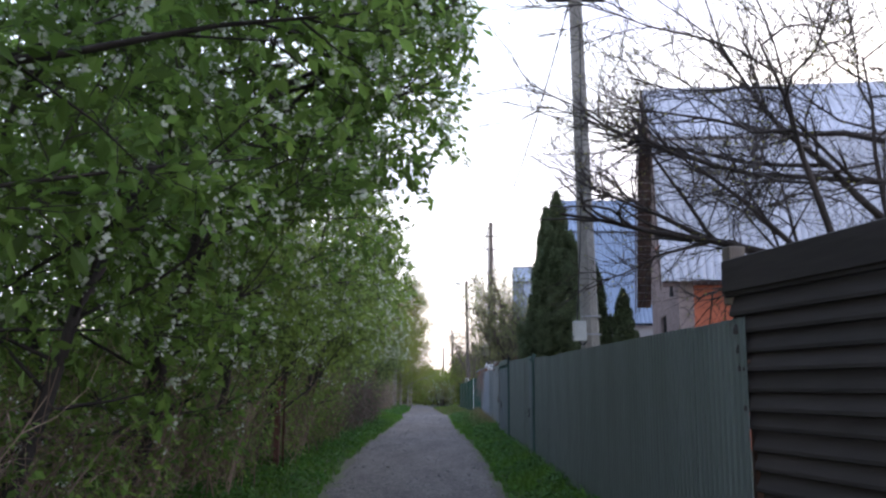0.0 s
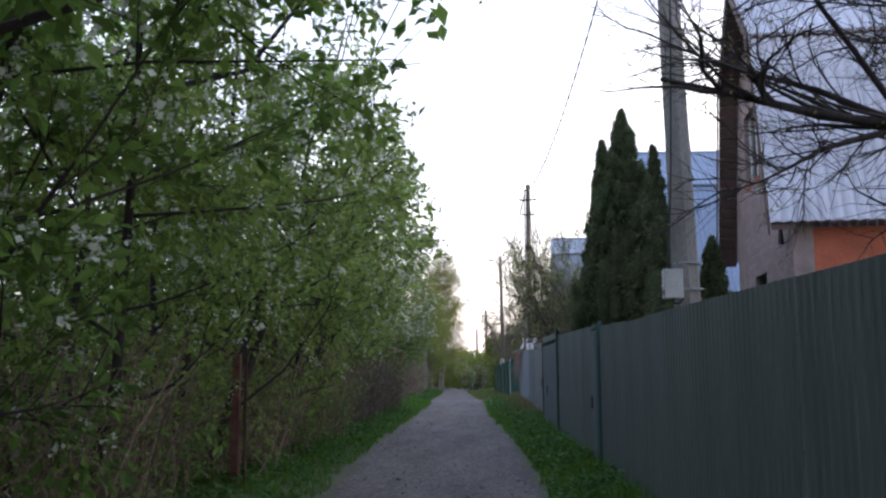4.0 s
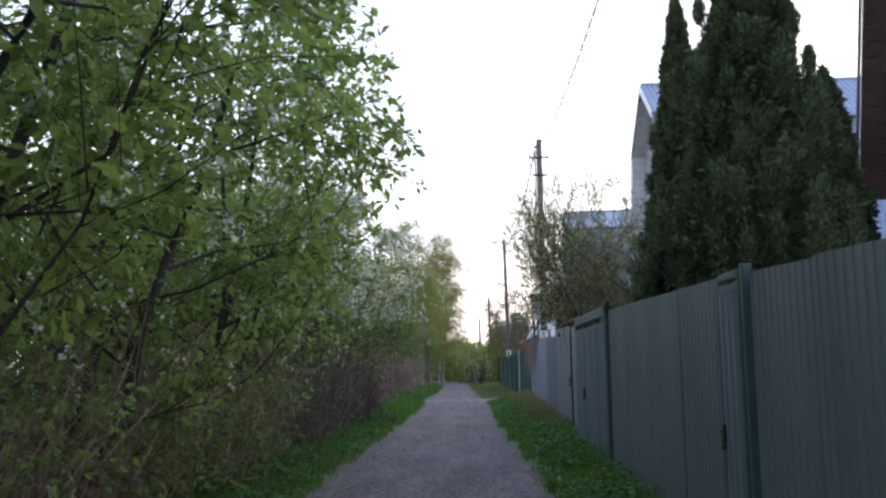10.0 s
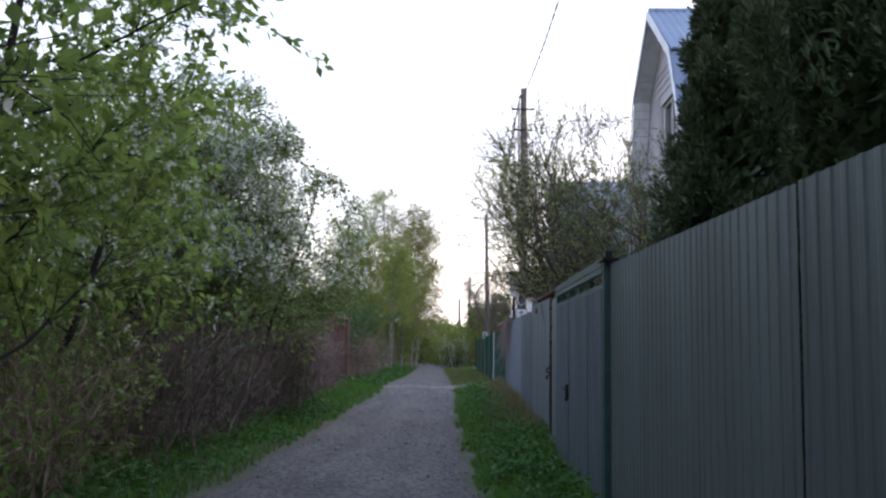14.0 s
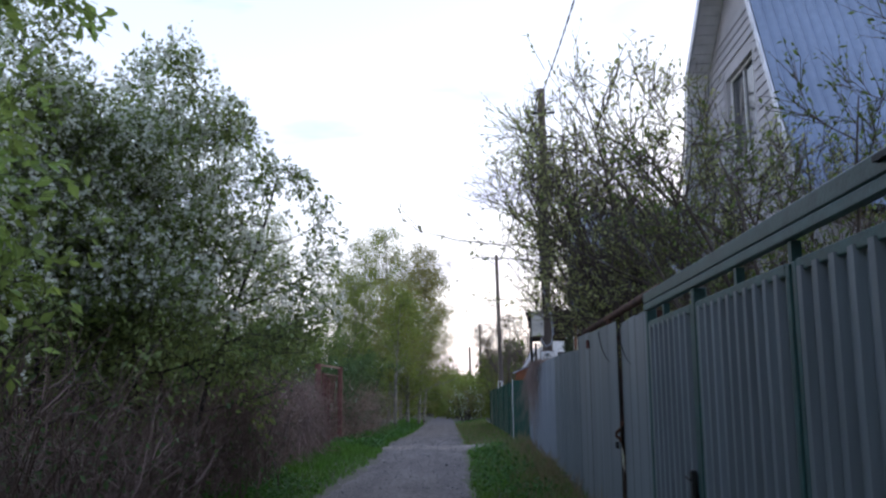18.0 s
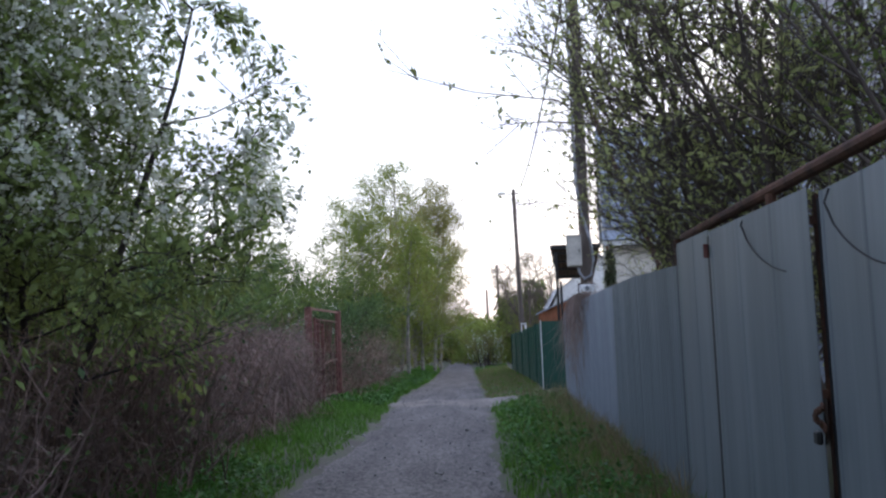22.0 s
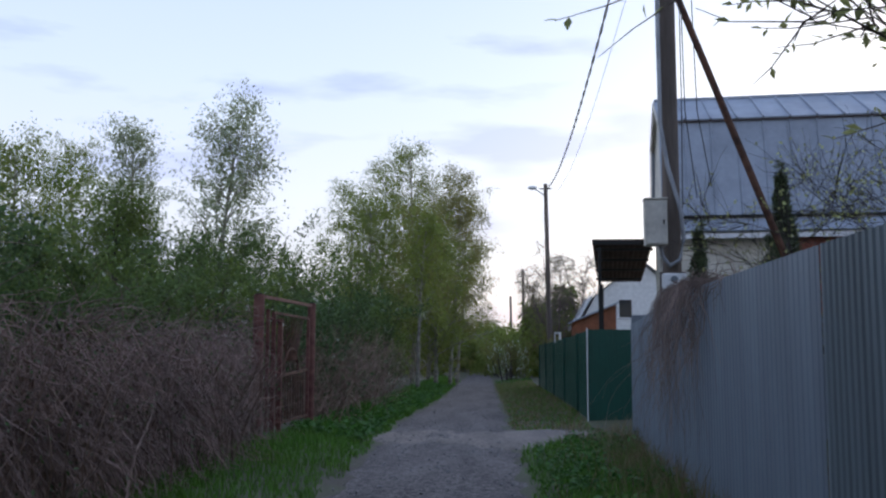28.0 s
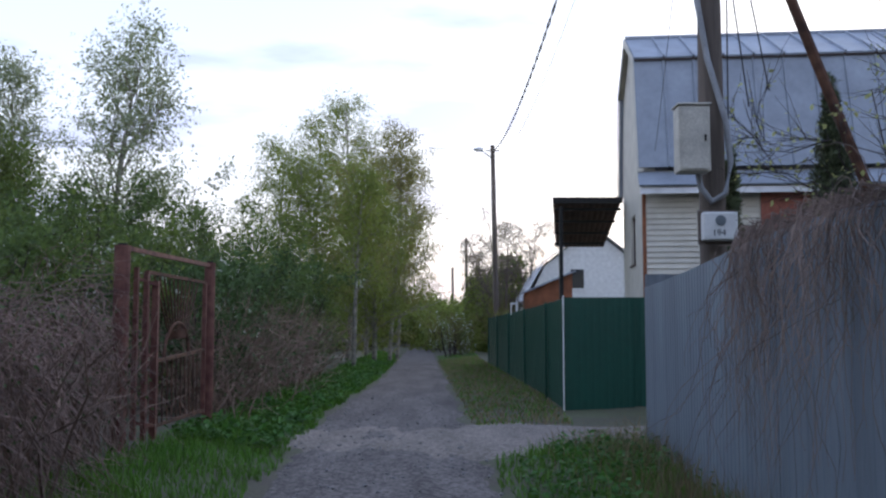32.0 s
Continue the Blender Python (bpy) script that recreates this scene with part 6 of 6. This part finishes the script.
def conifer(name, label, at, height, radius, material, seed, sprays, size, slim, flame=0.5):
    """A dense evergreen: a trunk hidden in overlapping flat sprays."""
    rng = np.random.default_rng(seed)
    root = thing(name, label, "conifer", (at[0], at[1], float(ground_z(*at))), group=name + " row")
    v, f = tubes([(np.array([[0, 0, -0.2], [0, 0, height * 0.5], [0, 0, height * 0.95]]), radius * 0.12, 0.01)], 7)
    raw("trunk", v, f, "bark", root)
    n = int(52 * height * radius)
    t = rng.random(n) ** 0.9
    a = rng.uniform(0, 2 * np.pi, n)
    prof = np.where(t < 0.12, 0.8 + t * 1.67, (1 - (t - 0.12) / 0.88) ** flame)
    lump = 1 + 0.22 * np.sin(a * 3 + t * 9 + seed) * np.sin(t * 13 + a * 2)
    puff = rng.uniform(0.6, 1.15, n) * (0.35 + 0.65 * prof) * (0.55 + 0.4 * radius)
    r = np.maximum(0, radius * prof * lump * rng.uniform(0.72, 1.12, n) - 0.12 * puff)
    centre = np.stack([r * np.cos(a), r * np.sin(a), 0.15 + t * height * 0.95], 1)
    # each puff is a plume of sprays that rises and spreads outwards
    i = rng.integers(0, n, sprays)
    off = rng.normal(0, 1.0, (sprays, 3))
    off /= np.linalg.norm(off, axis=1)[:, None]
    off *= (rng.random(sprays) ** 0.4)[:, None] * puff[i][:, None] * np.array([0.13, 0.13, 0.33])
    face = np.stack([np.cos(a[i]), np.sin(a[i]), np.full(sprays, 0.25)], 1)
    p = centre[i] + off + face * (0.05 * puff[i])[:, None]
    d = face * 0.7 + off * 5 + np.array([0, 0, 0.7])
    # a darker, denser inside closes the view through
    ti, ai = rng.random(sprays // 5), rng.uniform(0, 2 * np.pi, sprays // 5)
    ri = radius * 0.66 * np.where(ti < 0.12, 0.75 + ti * 2.1, (1 - (ti - 0.12) / 0.88) ** flame)
    inner = np.stack([ri * np.cos(ai), ri * np.sin(ai), 0.15 + ti * height * 0.9], 1)
    way = np.stack([-np.sin(ai), np.cos(ai), np.full(len(ai), 0.8)], 1)
    ok = keeps_clear(p + d * size * 0.5 + np.array([at[0], at[1], 0]))
    v, f = leaves(rng, p[ok], d[ok], size, slim, droop=-0.1)
    dry = keeps_clear(inner + way * 0.1 + np.array([at[0], at[1], 0]))
    v2, f2 = leaves(rng, inner[dry], way[dry], 0.13, 0.6, droop=-0.1)
    v, f = np.concatenate([v, v2]), np.concatenate([f, f2 + len(v)])
    tagged(raw("foliage", v, f, material, root), kind="stuff")
    return root


conifer("thuja", "tall dense dark green thuja behind the fence", (2.5, 19.75), 5.6, 1.12, "thuja", 21, 190000, 0.052, 0.26, 0.78)
conifer("thuja", "tall dense dark green thuja behind the fence", (2.6, 22.9), 5.9, 0.9, "thuja", 22, 80000, 0.062, 0.28, 0.8)
conifer("thuja", "tall dense dark green thuja behind the fence", (3.45, 22.0), 5.5, 0.6, "thuja", 23, 50000, 0.065, 0.3, 0.8)
conifer("thuja", "low bushy dark green thuja beside the taller ones", (3.4, 20.3), 4.0, 0.65, "thuja", 26, 60000, 0.055, 0.28, 0.7)
conifer("thuja", "low bushy dark green thuja beside the taller ones", (3.9, 19.7), 3.3, 0.5, "thuja", 27, 40000, 0.055, 0.28, 0.65)
conifer("spruce", "small dark spruce behind the fence", (4.4, 46.8), 4.5, 0.75, "spruce", 24, 11000, 0.1, 0.14, 1.15)
conifer("spruce", "small dark spruce behind the fence", (2.95, 46.2), 3.3, 0.45, "spruce", 25, 5000, 0.1, 0.14, 1.1)

WIDE = (tuple((0.48 + 0.024 * k, 150 + 29 * k % 74, 0.24 + 0.1 * (k % 4), 2.9 - 0.2 * (k % 3)) for k in range(15)), tuple((0.5 + 0.03 * k, 158 + 23 * k % 60, 0.3 + 0.1 * (k % 4), 2.8 - 0.25 * (k % 3)) for k in range(9)))
WILLOW = dict(stems=9, height=5.3, lean=0.27, foot=0.5, girth=0.05, limbs=8, bare=0.2, spread=1.4, taper=0.45, rise=0.55, limb_up=0.1, branches=5, branch_up=0.06, twigs=6, twig=0.48, leaf_n=4, leaf=0.06, slim=0.45, twig_up=0.1, droop=-0.1, stem_up=0.03, twig_r=0.0045)
for k, (x, y, h, push, lf) in enumerate([(2.7, 32.4, 5.3, (-0.2, 0, 0), "leaf_willow"), (2.7, 34.4, 5.4, (-0.2, 0, 0), "leaf_willow"), (3.7, 29.6, 4.6, (-0.05, 0, 0), "leaf_light"), (3.9, 32.0, 4.8, (0, 0, 0), "leaf_willow"), (3.7, 36.0, 4.6, (0.1, 0, 0), "leaf_willow")]):
    tree("willow_shrub", "many-stemmed willow shrub with sparse young leaves", (x, y), dict(WILLOW, height=h, push=push, branches=6 if k < 2 else 4, limbs=7, spread=1.75 if k < 2 else 1.3, reach=WIDE[k % 2] if k < 2 else ()), "bark_willow", lf, 820 + k, category="shrub", group="willow shrubs")

# ---- old red gate on the left ----
red = thing("iron_gate", "old rusty red iron gate with a fan of rods, standing ajar", "gate", (-3.8, 45.15, float(ground_z(-3.8, 45.15))))
gz = 2.12
far_x, far_y = 0.14, 2.95
for x, y, r in ((0.0, 0.0, 0.085), (far_x, far_y, 0.075)):
    post = part("post", rod((x, y, -0.2), (x, y, gz + 0.02), r, sides=12), "red_paint", red, "thick red painted pipe post")
    part("cap", rod((x, y, gz + 0.021), (x, y, gz + 0.04), r * 0.6, sides=12), "iron", post)
part("top_bar", bar((0, 0.02, gz + 0.0), (far_x, far_y - 0.02, gz - 0.02), 0.05, 0.05), "red_paint", red)
leaf = part("leaf", bar((far_x - 0.02, 2.78, 0.1), (far_x - 0.02, 2.78, 1.85), 0.05, 0.05), "red_paint", red, "gate leaf of iron rods")
part("stile", bar((0.06, 0.62, 0.1), (0.06, 0.62, 1.9), 0.05, 0.05), "red_paint", leaf)
for z, h in ((1.86, 0.03), (0.95, -0.08), (0.14, 0)):
    part("rail", bar((0.06, 0.64, z + h), (far_x - 0.02, 2.76, z), 0.045, 0.04), "rust", leaf)
for k in range(11):
    y0, y1 = 0.8 + 1.8 * k / 10, 1.4 + 0.6 * k / 10
    part("rod", rod((0.08, y0, 1.85), (0.09, y1, 1.12), 0.011, sides=5), "rust", leaf)
    part("rod", rod((0.08, y0, 0.88), (0.09, y0, 0.16), 0.011, sides=5), "rust", leaf)
arch = [np.array([0.08, 1.72 - 0.5 * math.cos(a), 0.9 + 0.42 * math.sin(a)]) for a in np.linspace(0, math.pi, 14)]
v, f = tubes([(np.array(arch), 0.024, 0.024)], 6)
raw("arch", v, f, "rust", leaf, "bent iron arch", smooth=True)
wick = part("wicket", bar((0.1, 0.16, 0.08), (0.1, 0.16, 1.92), 0.05, 0.05), "red_paint", red, "narrow wicket frame folded back to the post")
part("stile", bar((0.16, 0.3, 0.05), (0.16, 0.3, 1.85), 0.05, 0.05), "red_paint", wick)
part("stile", bar((0.22, 0.44, 0.05), (0.22, 0.44, 1.78), 0.07, 0.06), "red_paint", wick)
for z in (1.74, 0.95, 0.2):
    part("rail", bar((0.1, 0.18, z + 0.06), (0.22, 0.42, z), 0.04, 0.03), "red_paint", wick)

# red steel posts of a lost fence in the thicket
for x, y, h, wide in ((-2.74, 15.45, 1.55, 0.045), (-2.62, 15.4, 1.5, 0.018)):
    post = thing("steel_post", "dark red painted steel post in the thicket" if wide > 0.04 else "thin rusty brown steel upright beside the red post", "post", (x, y, 0.1), group="red steel posts")
    part("shaft", box(-wide, wide, -wide, wide, -0.3, h, 0.006), "red_paint" if wide > 0.04 else "rust", post)
    part("plate", box(wide + 0.002, wide + 0.01, -0.04, 0.04, h * 0.4, h * 0.4 + 0.16), "rust", post)
    part("cap", box(-wide - 0.005, wide + 0.005, -wide - 0.005, wide + 0.005, h + 0.002, h + 0.014), "rust", post)

# dead creepers hanging over the pale fence
rng = np.random.default_rng(90)
creeper = thing("dead_creeper", "dry brown creepers hanging over the pale fence", "creeper", (1.76, 40.4, 2.1))
lines = []
for k in range(210):
    y = (rng.normal(-0.4, 0.22), rng.normal(0.35, 0.3), rng.uniform(-1.3, 1.6), rng.normal(0.95, 0.2))[k % 4]
    y = min(max(y, -1.7), 1.75)
    fx = fence_x(40.4 + y) - 1.76
    edge = float(np.interp(40.4 + y, [40.5, 42, 43.5], [2.06, 2.0, 1.92])) - 2.1
    long = rng.uniform(0.15, 0.7) + (1.2 * rng.random() ** 1.2 if -0.7 < y < 1.6 else 0.5 * rng.random())
    p = np.array([fx + 0.02 + rng.uniform(0, 0.2), y, edge + rng.uniform(0.0, 0.05)])
    rise = np.array([fx - 0.03 - 0.08 * rng.random(), y + rng.normal(0, 0.12), edge + rng.uniform(0.02, 0.1)])
    fallen = line(rng, (rise[0] - 0.02 - 0.05 * rng.random(), rise[1] + rng.normal(0, 0.05), edge - 0.08), (rng.normal(-0.05, 0.06), rng.normal(0, 0.35), -1), long, 9, 0.3, -0.28)
    fallen[:, 0] = np.minimum(fallen[:, 0], fx - 0.03)
    lines.append((np.vstack([p, rise, fallen]), rng.uniform(0.002, 0.005), 0.0014))
v, f = tubes(lines, 3)
tagged(raw("hanging_growth", v, f, "creeper", creeper), kind="stuff")
heap = [(line(rng, (rng.uniform(-0.12, 0.2), rng.uniform(-1.5, 1.2), rng.uniform(-0.08, 0.01)), rng.normal(0, 0.7, 3) * np.array([0.4, 1, 0.25]) + np.array([-0.15, 0, 0.1]), rng.uniform(0.2, 0.55), 5, 0.3, -0.25), 0.004, 0.0015) for _ in range(190)]
v, f = tubes(heap, 3)
tagged(raw("tangle", v, f, "creeper", creeper), kind="stuff")

# ---- grass and weeds on the verges ----
def verge_spots(rng, n, side, y0, y1, power=1.0):
    y = rng.uniform(y0, y1, n)
    edge = lane_mid(y) + side * (lane_half(y) + 0.1 + np.array([max(-0.05, 0.2 * noise.noise((v * 0.9, side * 3.0, 7)) + 0.14 * noise.noise((v * 3.7, side * 3.0, 8))) for v in y]))
    if side > 0:
        limit = np.where(y < 45.5, np.array([fence_x(v) for v in y]) - 0.05, np.array([emerald_x(v) for v in y]) - 0.06)
    else:
        limit = np.full(n, -3.6) + np.minimum(0, lane_mid(y) + 1.2)
    u = rng.random(n) ** power
    x = edge + (limit - edge) * u
    keep = np.ones(n, bool)
    if side > 0:
        cut = np.abs(y - np.interp(x, [-0.4, 1.6], [47.2, 48.1])) < np.interp(x, [-0.4, 0.6, 1.6], [2.0, 1.75, 1.1])
        keep &= ~cut
    return x[keep], y[keep], u[keep]


def blades(name, label, material, seed, n, side, y0, y1, lo, hi, width, power=1.0):
    rng = np.random.default_rng(seed)
    x, y, u = verge_spots(rng, n, side, y0, y1, power)
    patch = np.array([noise.noise((a * 1.6, b * 1.6, seed)) for a, b in zip(x, y)])
    h = (lo + (hi - lo) * rng.random(len(x)) * (0.35 + 0.65 * u)) * (1 + 0.6 * patch)
    base = np.stack([x, y, ground_z(x, y) - 0.01], 1)
    a = rng.uniform(0, 2 * np.pi, len(x))
    s = np.stack([np.cos(a), np.sin(a), 0 * a], 1) * (width * rng.uniform(0.6, 1.3, len(x)))[:, None]
    bend = rng.normal(0, 0.35, (len(x), 2)) * h[:, None]
    mid = base + np.stack([bend[:, 0] * 0.35, bend[:, 1] * 0.35, h * 0.6], 1)
    tip = base + np.stack([bend[:, 0], bend[:, 1], h], 1)
    v = np.stack([base - s, base + s, mid + s * 0.7, tip, mid - s * 0.7], 1).reshape(-1, 3)
    k = np.arange(len(x))[:, None] * 5
    tri = np.concatenate([k + [0, 1, 2], k + [0, 2, 4], k + [4, 2, 3]], 0)
    return tagged(raw(name, v, tri, material), label, "grass", kind="stuff")


blades("grass", "short green grass on the verge by the fence", "grass", 31, 30000, 1, 1, 46, 0.05, 0.26, 0.006)
blades("grass", "short green grass on the verge by the thicket", "grass", 32, 40000, -1, 1, 52, 0.05, 0.24, 0.006)
blades("grass", "short green grass along the far lane", "grass", 33, 16000, -1, 52, 90, 0.08, 0.3, 0.012)
blades("grass", "thin grass beside the emerald fence", "grass", 34, 6000, 1, 49, 90, 0.04, 0.12, 0.01)
blades("dry_grass", "dry straw grass beside the emerald fence", "drygrass", 35, 12000, 1, 49, 82, 0.03, 0.1, 0.008)
blades("dry_grass", "dry straw tufts at the foot of the fence", "drygrass", 36, 5000, 1, 30, 46, 0.1, 0.4, 0.004, 0.25)


def weeds(label, seed, n, side, y0, y1, size, power, per=8):
    """Low plants with broad leaves."""
    rng = np.random.default_rng(seed)
    x, y, u = verge_spots(rng, n, side, y0, y1, power)
    keep = np.array([noise.noise((a * 1.1, b * 1.1, seed)) > -0.12 for a, b in zip(x, y)])
    x, y = x[keep], y[keep]
    h = rng.uniform(0.04, 0.24, len(x))
    c = np.stack([x, y, ground_z(x, y)], 1)
    i = np.repeat(np.arange(len(x)), per)
    a = rng.uniform(0, 2 * np.pi, len(i))
    d = np.stack([np.cos(a), np.sin(a), rng.uniform(-0.1, 0.5, len(i))], 1)
    p = c[i] + d * np.array([0.04, 0.04, 0]) + np.array([0, 0, 1.0]) * (h[i] * rng.uniform(0.3, 1.0, len(i)))[:, None]
    v, f = leaves(rng, p, d * 2.0, size, 0.62, droop=0.15, flat=1.0)
    return tagged(raw("weeds", v, f, "weed"), label, "weeds", kind="stuff")


weeds("broad-leaved green weeds at the foot of the thicket", 41, 4300, -1, 1, 36, 0.07, 0.6)
weeds("broad-leaved green weeds at the foot of the fence", 42, 3600, 1, 1, 46, 0.07, 0.55)
weeds("broad-leaved green weeds along the far lane", 43, 1800, -1, 46, 75, 0.1, 0.7)
